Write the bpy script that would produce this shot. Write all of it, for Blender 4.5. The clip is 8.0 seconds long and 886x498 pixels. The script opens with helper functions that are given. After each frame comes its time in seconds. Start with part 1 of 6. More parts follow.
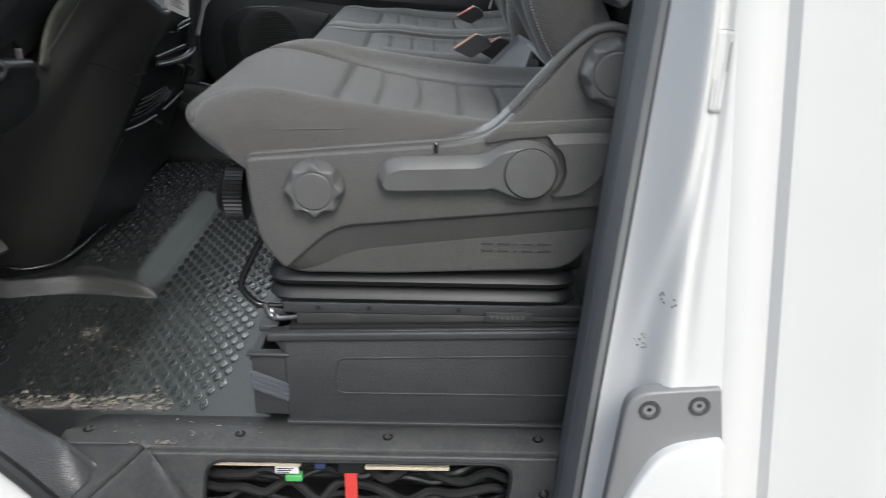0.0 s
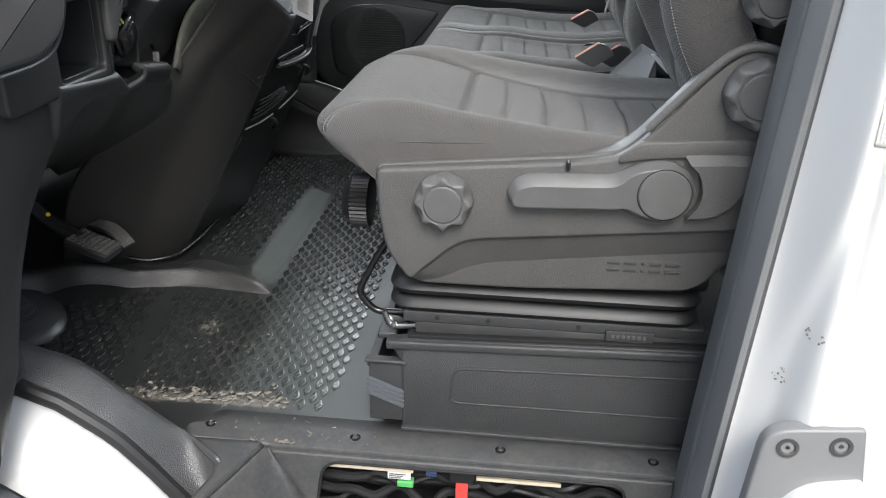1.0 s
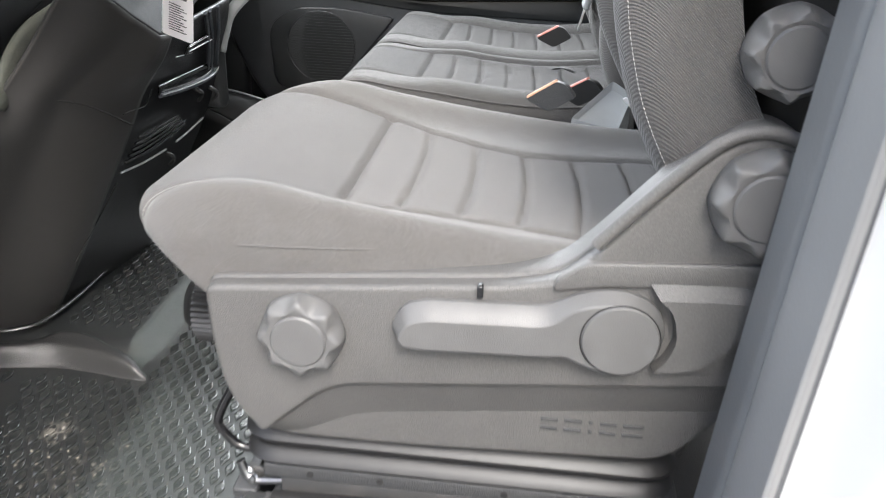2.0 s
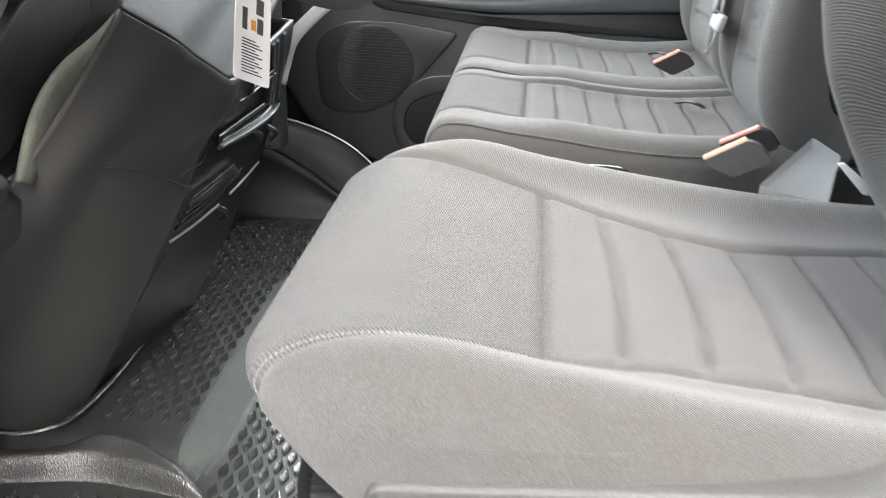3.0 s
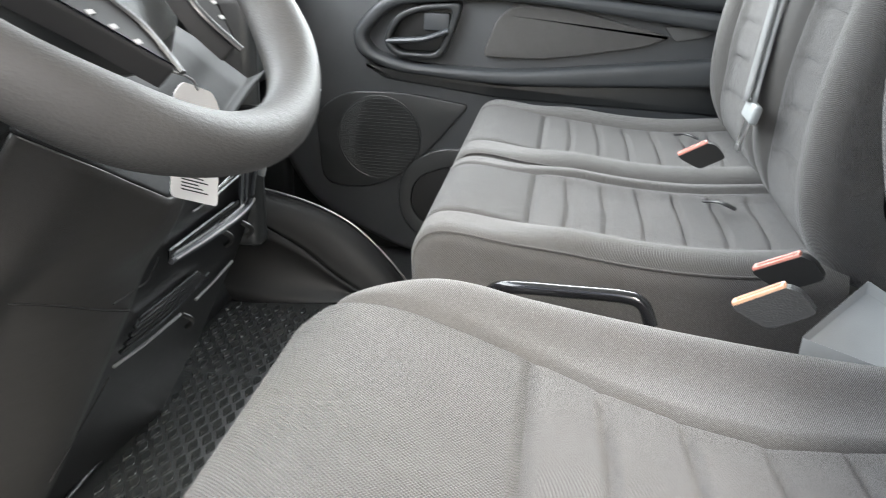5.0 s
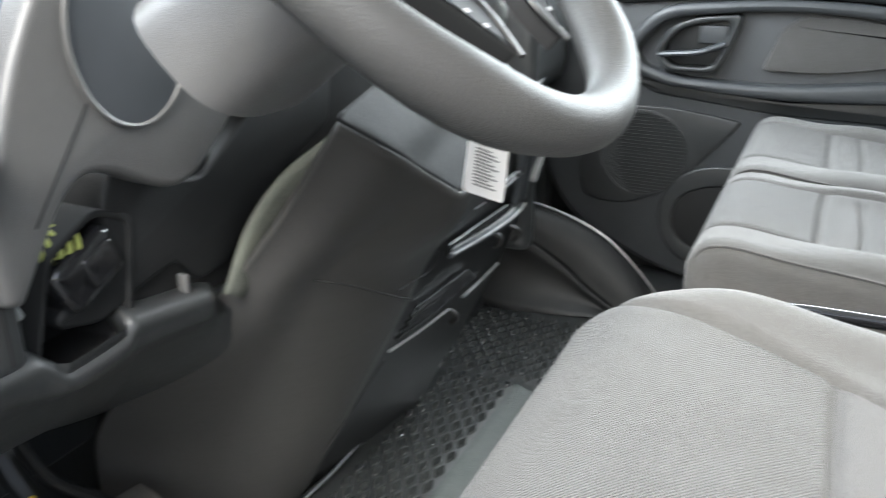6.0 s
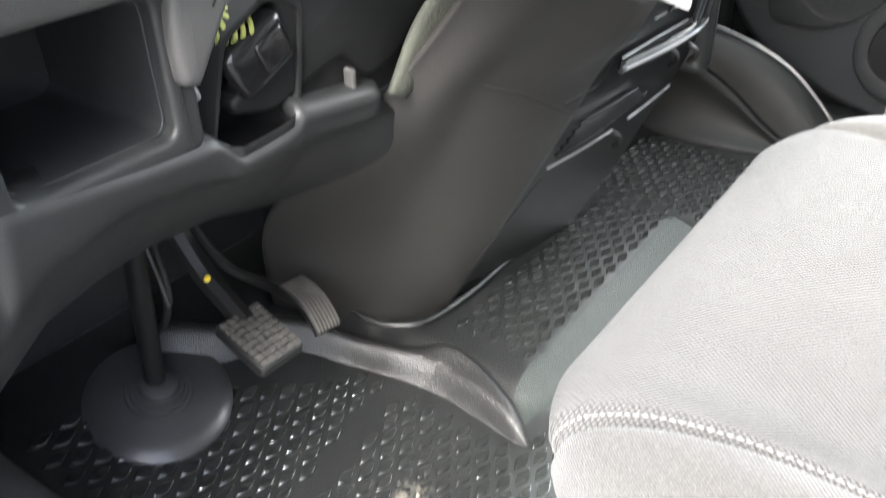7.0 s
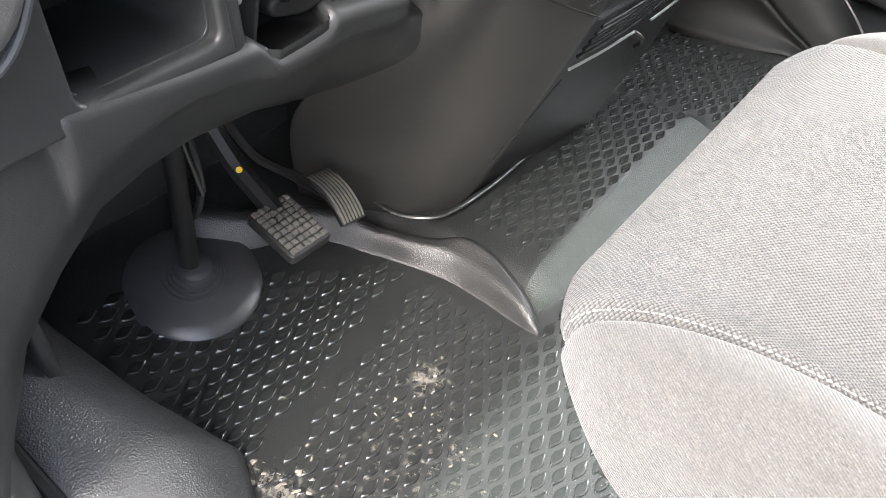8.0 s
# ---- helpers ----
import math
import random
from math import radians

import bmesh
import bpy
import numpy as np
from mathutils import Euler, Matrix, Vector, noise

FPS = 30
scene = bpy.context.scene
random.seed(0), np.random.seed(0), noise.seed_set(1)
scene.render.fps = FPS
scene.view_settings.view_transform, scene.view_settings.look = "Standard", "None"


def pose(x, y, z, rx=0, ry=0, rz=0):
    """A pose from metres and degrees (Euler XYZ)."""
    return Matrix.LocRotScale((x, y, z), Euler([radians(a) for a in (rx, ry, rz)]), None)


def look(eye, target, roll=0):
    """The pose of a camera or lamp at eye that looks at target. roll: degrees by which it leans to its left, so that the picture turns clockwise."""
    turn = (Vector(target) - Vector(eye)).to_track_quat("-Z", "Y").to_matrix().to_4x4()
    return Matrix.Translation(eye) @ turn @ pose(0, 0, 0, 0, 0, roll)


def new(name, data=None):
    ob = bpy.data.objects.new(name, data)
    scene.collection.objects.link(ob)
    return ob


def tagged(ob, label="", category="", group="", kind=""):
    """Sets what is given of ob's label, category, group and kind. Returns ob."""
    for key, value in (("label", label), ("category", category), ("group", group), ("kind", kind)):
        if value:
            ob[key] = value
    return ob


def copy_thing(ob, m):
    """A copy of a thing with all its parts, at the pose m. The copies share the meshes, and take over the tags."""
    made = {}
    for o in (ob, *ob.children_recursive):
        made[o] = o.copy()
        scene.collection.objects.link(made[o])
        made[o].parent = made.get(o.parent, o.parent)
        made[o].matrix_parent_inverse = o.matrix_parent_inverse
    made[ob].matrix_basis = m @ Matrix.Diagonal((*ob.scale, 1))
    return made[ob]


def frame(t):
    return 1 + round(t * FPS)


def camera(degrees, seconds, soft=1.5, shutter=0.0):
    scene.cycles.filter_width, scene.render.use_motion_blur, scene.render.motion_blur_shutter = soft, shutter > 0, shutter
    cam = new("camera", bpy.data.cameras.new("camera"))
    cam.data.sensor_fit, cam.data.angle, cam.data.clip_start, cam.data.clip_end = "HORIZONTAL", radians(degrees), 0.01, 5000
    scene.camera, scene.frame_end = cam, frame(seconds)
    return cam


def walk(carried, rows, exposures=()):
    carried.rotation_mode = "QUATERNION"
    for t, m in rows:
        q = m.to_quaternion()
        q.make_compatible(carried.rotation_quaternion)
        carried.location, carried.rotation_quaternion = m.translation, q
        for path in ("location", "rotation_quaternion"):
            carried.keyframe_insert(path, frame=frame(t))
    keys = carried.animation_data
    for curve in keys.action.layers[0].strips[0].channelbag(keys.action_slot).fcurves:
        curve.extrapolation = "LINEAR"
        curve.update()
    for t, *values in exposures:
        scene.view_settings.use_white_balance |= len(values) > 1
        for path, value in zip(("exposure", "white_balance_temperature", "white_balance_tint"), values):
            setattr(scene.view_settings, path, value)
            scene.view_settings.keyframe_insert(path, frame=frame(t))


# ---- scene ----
cam = camera(57.0, 8.0, 0.75, 0.4)
PATH = [
    (0, (0.28, -1.118, 0.797), (0.286, 0.72, 0.008), 1.1),
    (0.5, (0.228, -1.132, 0.824), (0.11, 0.696, 0.021), 1.1),
    (1, (0.208, -1.104, 0.827), (0.028, 0.714, 0.013), 1.1),
    (1.5, (0.227, -0.944, 0.811), (0.041, 0.868, -0.014), 1.8),
    (2, (0.3, -0.696, 0.833), (0.126, 1.11, -0.009), 2.2),
    (2.2, (0.276, -0.639, 0.827), (0.104, 1.167, -0.015), 2.1),
    (3.3, (0.058, -0.329, 0.833), (-0.117, 1.47, -0.024), 2.1),
    (3.5, (0.076, -0.283, 0.842), (-0.097, 1.516, -0.014), 2.4),
    (4, (0.153, -0.199, 0.851), (-0.045, 1.597, -0.008), 2.5),
    (4.2, (0.18, -0.187, 0.864), (-0.039, 1.603, 0.0), 2.2),
    (5.3, (0.082, -0.214, 0.871), (-0.214, 1.618, 0.126), 1.9),
    (5.5, (0.066, -0.216, 0.872), (-0.313, 1.603, 0.132), 1.7),
    (6, (0.073, -0.228, 0.849), (-0.729, 1.452, 0.117), -0.3),
    (6.5, (0.055, -0.233, 0.84), (-0.99, 1.282, 0.058), -0.5),
    (7, (0.053, -0.225, 0.82), (-0.96, 1.107, -0.275), -1.6),
    (7.5, (0.054, -0.238, 0.834), (-0.899, 0.968, -0.445), -1.4),
    (8, (0.067, -0.257, 0.857), (-0.877, 0.922, -0.455), -1.0),
]
walk(cam, [(t, look(eye, target, roll)) for t, eye, target, roll in PATH], [(0, 0.31, 6200, 7), (0.5, 0.30, 6220, 8), (1.2, 1.02, 6320, 8), (2.2, 1.68, 6420, 10), (3.4, 1.87, 6500, 8), (4.2, 1.84, 6520, 8), (5.5, 1.6, 6300, 7), (6.0, 1.85, 6200, 5), (6.5, 2.38, 6200, 6), (7.0, 2.55, 6400, 8), (8.0, 2.48, 6520, 11)])

# ---- world and light ----
world = bpy.data.worlds.new("sky")
scene.world = world
world.use_nodes = True
wn = world.node_tree.nodes
sky = wn.new("ShaderNodeTexSky")
sky.sky_type = "NISHITA"
sky.sun_disc = False
sky.sun_elevation = radians(47)
sky.sun_rotation = radians(166)
sky.air_density, sky.dust_density, sky.ozone_density = 1.0, 3.5, 1.0
world.node_tree.links.new(sky.outputs[0], wn["Background"].inputs[0])
wn["Background"].inputs[1].default_value = 0.15

sun = new("sun", bpy.data.lights.new("sun", "SUN"))
sun.data.energy, sun.data.angle, sun.data.color = 2.1, radians(24), (1.0, 0.985, 0.955)
sun.matrix_world = look((0.80, -2.35, 3.35), (0.0, 0.4, 0.3))


def window_light(name, eye, target, size, power):
    # stands in for the sky's light in a window opening
    lamp = bpy.data.lights.new(name, "AREA")
    lamp.shape, lamp.size, lamp.size_y, lamp.energy, lamp.color = "RECTANGLE", size[0], size[1], power, (0.97, 0.995, 1.0)
    new(name, lamp).matrix_world = look(eye, target)


window_light("windscreen_sky", (-0.94, 0.8, 1.20), (-0.34, 0.8, 0.40), (1.65, 0.95), 18.5)
window_light("passenger_window_sky", (-0.05, 1.80, 1.10), (-0.05, 0.8, 0.80), (1.30, 0.60), 13.5)


# ---- materials ----
def material(name, base, rough=0.5, metal=0.0, bump=(), vary=(), coat=0.0, sheen=0.0, spec=0.5, weave=""):
    """bump: rows of (kind, scale, depth); vary: (scale, colour, amount) rows mixed by noise."""
    m = bpy.data.materials.new(name)
    m.use_nodes = True
    nt, b = m.node_tree, m.node_tree.nodes["Principled BSDF"]
    b.inputs["Roughness"].default_value, b.inputs["Metallic"].default_value = rough, metal
    b.inputs["Coat Weight"].default_value, b.inputs["Sheen Weight"].default_value = coat, sheen
    b.inputs["Specular IOR Level"].default_value = spec
    co = nt.nodes.new("ShaderNodeTexCoord").outputs["Object"]
    rgb = nt.nodes.new("ShaderNodeRGB")
    rgb.outputs[0].default_value = (*base, 1)
    col = rgb.outputs[0]
    for scale, other, amount in vary:
        n = nt.nodes.new("ShaderNodeTexNoise")
        n.inputs["Scale"].default_value, n.inputs["Detail"].default_value = scale, 6
        nt.links.new(co, n.inputs["Vector"])
        r = nt.nodes.new("ShaderNodeMapRange")
        r.inputs[1].default_value, r.inputs[2].default_value, r.inputs[4].default_value = 0.42, 0.72, amount
        nt.links.new(n.outputs[0], r.inputs[0])
        mix = nt.nodes.new("ShaderNodeMix")
        mix.data_type = "RGBA"
        mix.inputs["B"].default_value = (*other, 1)
        nt.links.new(r.outputs[0], mix.inputs["Factor"])
        nt.links.new(col, mix.inputs["A"])
        col = mix.outputs["Result"]
    normal = None
    for kind, scale, depth in bump:
        if kind == "noise":
            n = nt.nodes.new("ShaderNodeTexNoise")
            n.inputs["Scale"].default_value, n.inputs["Detail"].default_value = scale, 3
            out = n.outputs[0]
        elif kind == "dots":
            turn = nt.nodes.new("ShaderNodeMapping")
            turn.inputs["Rotation"].default_value = (0, 0, radians(40))
            nt.links.new(co, turn.inputs["Vector"])
            n = nt.nodes.new("ShaderNodeTexVoronoi")
            n.voronoi_dimensions = "2D"
            n.inputs["Scale"].default_value, n.inputs["Randomness"].default_value = scale, 0.12
            nt.links.new(turn.outputs[0], n.inputs["Vector"])
            inv = nt.nodes.new("ShaderNodeMapRange")
            inv.inputs[1].default_value, inv.inputs[2].default_value = 0.62, 0.15
            nt.links.new(n.outputs["Distance"], inv.inputs[0])
            out = inv.outputs[0]
        elif kind == "cells":
            n = nt.nodes.new("ShaderNodeTexVoronoi")
            n.inputs["Scale"].default_value = scale
            out = n.outputs["Distance"]
        else:
            n = nt.nodes.new("ShaderNodeTexWave")
            n.bands_direction = {"wx": "X", "wy": "Y", "wz": "Z", "wd": "DIAGONAL"}[kind]
            n.inputs["Scale"].default_value, n.inputs["Distortion"].default_value = scale, 0.25
            n.inputs["Detail Scale"].default_value = 2
            out = n.outputs["Fac"]
        if kind != "dots":
            nt.links.new(co, n.inputs["Vector"])
        if kind == "dots" or kind == weave:
            lit = nt.nodes.new("ShaderNodeMix")
            lit.data_type, lit.blend_type = "RGBA", "MULTIPLY"
            tone = nt.nodes.new("ShaderNodeMapRange")
            tone.inputs[3].default_value, tone.inputs[4].default_value = (0.50, 1.34) if kind == "dots" else (0.84, 1.13)
            nt.links.new(out, tone.inputs[0])
            lit.inputs["Factor"].default_value = 1.0
            nt.links.new(col, lit.inputs["A"])
            nt.links.new(tone.outputs[0], lit.inputs["B"])
            col = lit.outputs["Result"]
        bp = nt.nodes.new("ShaderNodeBump")
        bp.inputs["Distance"].default_value, bp.inputs["Strength"].default_value = depth, 1.0
        nt.links.new(out, bp.inputs["Height"])
        if normal:
            nt.links.new(normal, bp.inputs["Normal"])
        normal = bp.outputs[0]
    nt.links.new(col, b.inputs["Base Color"])
    if normal:
        nt.links.new(normal, b.inputs["Normal"])
    return m


GRAIN = [("cells", 900, 0.00012), ("noise", 60, 0.0004)]
dash_black = material("dash_black", (0.024, 0.0260, 0.0268), 0.33, bump=GRAIN, vary=[(14, (0.034, 0.036, 0.037), 0.6), (90, (0.030, 0.032, 0.033), 0.4)], spec=0.6)
dash_brown = material("dash_grey_brown", (0.038, 0.0366, 0.035), 0.46, bump=GRAIN, vary=[(9, (0.045, 0.0435, 0.0418), 0.6), (140, (0.041, 0.0396, 0.038), 0.4)], spec=0.4)
dash_grey = material("dash_grey", (0.076, 0.074, 0.073), 0.40, bump=GRAIN, vary=[(12, (0.092, 0.090, 0.089), 0.6), (120, (0.086, 0.084, 0.083), 0.4)], spec=0.5)
seat_plastic = material("seat_plastic", (0.078, 0.076, 0.073), 0.46, bump=[("cells", 760, 0.0004), ("noise", 220, 0.0001)], vary=[(16, (0.092, 0.090, 0.086), 0.7), (420, (0.112, 0.109, 0.105), 0.6)], spec=0.45)
knob_plastic = material("knob_plastic", (0.096, 0.095, 0.093), 0.42, bump=[("cells", 900, 0.00016)], vary=[(30, (0.118, 0.117, 0.115), 0.6)])
base_plastic = material("base_plastic", (0.034, 0.035, 0.036), 0.42, bump=[("cells", 620, 0.0005)], vary=[(20, (0.046, 0.047, 0.048), 0.6), (420, (0.058, 0.058, 0.057), 0.5)])
bellow_rubber = material("bellow_rubber", (0.016, 0.016, 0.0165), 0.46, bump=[("noise", 80, 0.0002)], vary=[(30, (0.022, 0.022, 0.022), 0.6)], spec=0.45)
gloss_black = material("gloss_black", (0.012, 0.012, 0.013), 0.15, coat=0.4)
satin_black = material("satin_black", (0.013, 0.013, 0.013), 0.4)
step_plastic = material("step_plastic", (0.049, 0.051, 0.054), 0.5, bump=[("cells", 600, 0.0002)], vary=[(12, (0.080, 0.079, 0.074), 0.5), (45, (0.10, 0.095, 0.086), 0.4), (160, (0.11, 0.103, 0.092), 0.35)])
trim_leather = material("trim_grain", (0.064, 0.064, 0.065), 0.30, bump=[("cells", 420, 0.0008), ("noise", 300, 0.0004)], vary=[(10, (0.082, 0.084, 0.087), 0.5), (70, (0.094, 0.095, 0.096), 0.3)], spec=0.8)
white_paint = material("white_paint", (0.68, 0.675, 0.655), 0.3, coat=0.4, bump=[("noise", 6, 0.002)], vary=[(5, (0.66, 0.662, 0.648), 0.5), (70, (0.67, 0.665, 0.65), 0.25)])
seal_rubber = material("seal_rubber", (0.068, 0.071, 0.077), 0.55, bump=[("noise", 300, 0.0002)])
fabric_side = material("fabric_side", (0.077, 0.073, 0.0685), 0.9, bump=[("wd", 260, 0.0004), ("noise", 700, 0.0005)], vary=[(25, (0.086, 0.084, 0.082), 0.6), (900, (0.140, 0.134, 0.128), 0.7)], sheen=0.2, spec=0.2, weave="wd")
fabric_front = material("fabric_front", (0.073, 0.070, 0.066), 0.88, bump=[("dots", 430, 0.0014), ("noise", 700, 0.0003)], vary=[(22, (0.093, 0.090, 0.086), 0.6), (800, (0.140, 0.135, 0.130), 0.38)], sheen=0.19, spec=0.22)
fabric_insert = material("fabric_insert", (0.079, 0.0755, 0.071), 0.9, bump=[("wy", 330, 0.0005), ("noise", 900, 0.0005)], vary=[(25, (0.096, 0.092, 0.088), 0.6), (900, (0.140, 0.134, 0.128), 0.6)], sheen=0.25, spec=0.2, weave="wy")
thread_white = material("thread", (0.27, 0.266, 0.258), 0.8)
red_plastic = material("red_plastic", (0.60, 0.21, 0.16), 0.35, vary=[(60, (0.68, 0.32, 0.26), 0.6)])
orange_plastic = material("orange_plastic", (0.62, 0.34, 0.21), 0.4, vary=[(60, (0.68, 0.42, 0.30), 0.6)])
belt_web = material("belt_webbing", (0.22, 0.22, 0.22), 0.75, bump=[("wy", 500, 0.0004)])
grey_plastic = material("light_grey_plastic", (0.27, 0.28, 0.28), 0.5, bump=[("cells", 900, 0.0001)], vary=[(30, (0.23, 0.24, 0.24), 0.5)])
metal = material("steel", (0.55, 0.55, 0.55), 0.3, metal=1.0, vary=[(40, (0.4, 0.4, 0.4), 0.6)])
dark_steel = material("dark_steel", (0.25, 0.25, 0.25), 0.3, metal=1.0, vary=[(60, (0.15, 0.15, 0.15), 0.6)])
rail_steel = material("rail_steel", (0.05, 0.05, 0.05), 0.45, metal=0.3, vary=[(30, (0.09, 0.085, 0.08), 0.6)])
paper = material("tag_card", (0.78, 0.76, 0.75), 0.6)
ink = material("ink", (0.06, 0.06, 0.06), 0.6)
orange_ink = material("orange_ink", (0.7, 0.3, 0.05), 0.6)
yellow_paint = material("yellow_paint", (0.85, 0.6, 0.03), 0.5)
mud = material("dried_mud", (0.20, 0.180, 0.15), 0.95, bump=[("noise", 250, 0.001)], vary=[(120, (0.17, 0.155, 0.13), 0.7)])
insulation = material("insulation", (0.074, 0.077, 0.062), 0.9, bump=[("noise", 200, 0.001)], vary=[(40, (0.045, 0.047, 0.040), 0.6)])
green_wire = material("green_wire", (0.42, 0.45, 0.12), 0.6)
green_clip = material("green_clip", (0.10, 0.42, 0.12), 0.5)
blue_strap = material("grey_strap", (0.13, 0.14, 0.155), 0.7, bump=[("wx", 500, 0.0004)])
cream = material("cream_strip", (0.7, 0.6, 0.45), 0.7)
red_strap = material("red_strap", (0.6, 0.05, 0.04), 0.6)
blue_clip = material("blue_clip", (0.04, 0.07, 0.16), 0.5)
pedal_rubber = material("pedal_rubber", (0.10, 0.096, 0.088), 0.42, bump=[("noise", 120, 0.0006)], vary=[(60, (0.20, 0.185, 0.16), 0.45)], spec=0.8)
asphalt = material("asphalt", (0.10, 0.10, 0.10), 0.9, bump=[("noise", 120, 0.004)], vary=[(2, (0.14, 0.14, 0.137), 0.7), (200, (0.17, 0.17, 0.165), 0.4)])
headliner = material("headliner", (0.45, 0.45, 0.44), 0.95, bump=[("noise", 400, 0.0005)])
door_trim = material("door_trim", (0.042, 0.045, 0.048), 0.40, bump=GRAIN, vary=[(12, (0.054, 0.057, 0.060), 0.6), (120, (0.05, 0.052, 0.054), 0.4)])
ridge_rubber = material("ridge_rubber", (0.013, 0.013, 0.013), 0.32, bump=[("cells", 520, 0.0006), ("noise", 300, 0.0004)], vary=[(14, (0.024, 0.024, 0.024), 0.6)], spec=0.9)
metal_satin = material("satin_silver", (0.5, 0.5, 0.5), 0.35, metal=0.8)
# darker version of the console tone, with shade put into the colour
console_side_shade = material("console_side_shade", (0.011, 0.011, 0.0115), 0.42, bump=GRAIN, vary=[(14, (0.015, 0.015, 0.015), 0.6)], spec=0.2)
console_top = material("console_top", (0.020, 0.020, 0.0205), 0.62, bump=GRAIN, vary=[(14, (0.026, 0.026, 0.0265), 0.6)], spec=0.12)
reveal_grey = material("reveal_grey", (0.205, 0.206, 0.206), 0.36, bump=[("noise", 200, 0.0002)], vary=[(8, (0.18, 0.181, 0.182), 0.6)])
pillar_grey = material("pillar_grey", (0.132, 0.136, 0.140), 0.36, bump=[("noise", 200, 0.0002)], vary=[(8, (0.115, 0.118, 0.123), 0.6)])
faint_ink = material("faint_ink", (0.30, 0.31, 0.31), 0.5)
switch_ink = material("switch_ink", (0.26, 0.26, 0.26), 0.6)
# near-black for joints, and painted into recesses as their shade
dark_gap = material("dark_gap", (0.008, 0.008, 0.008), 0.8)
screen_black = material("screen_black", (0.014, 0.014, 0.0145), 0.65, spec=0.25)
vent_gloss = material("vent_grey", (0.05, 0.054, 0.06), 0.3, vary=[(8, (0.07, 0.075, 0.085), 0.6)])
grille_cloth = material("speaker_grille", (0.03, 0.032, 0.032), 0.6, bump=[("wz", 150, 0.0012)])


def glow(name, colour, strength):
    m = material(name, colour, 0.4)
    b = m.node_tree.nodes["Principled BSDF"]
    b.inputs["Emission Color"].default_value = (*colour, 1)
    b.inputs["Emission Strength"].default_value = strength
    return m


lit_blue, lit_white, lit_yellow, lit_red = glow("lit_blue", (0.03, 0.07, 0.14), 0.12), glow("lit_white", (0.8, 0.85, 0.9), 0.5), glow("lit_yellow", (0.9, 0.6, 0.05), 0.6), glow("lit_red", (0.8, 0.08, 0.05), 0.5)
mat_dirty = material("mat_rubber_muddy", (0.036, 0.041, 0.0395), 0.25, bump=[("cells", 420, 0.0005), ("noise", 40, 0.0004)], vary=[(7, (0.046, 0.052, 0.050), 0.6), (120, (0.066, 0.069, 0.065), 0.25)], spec=0.9)


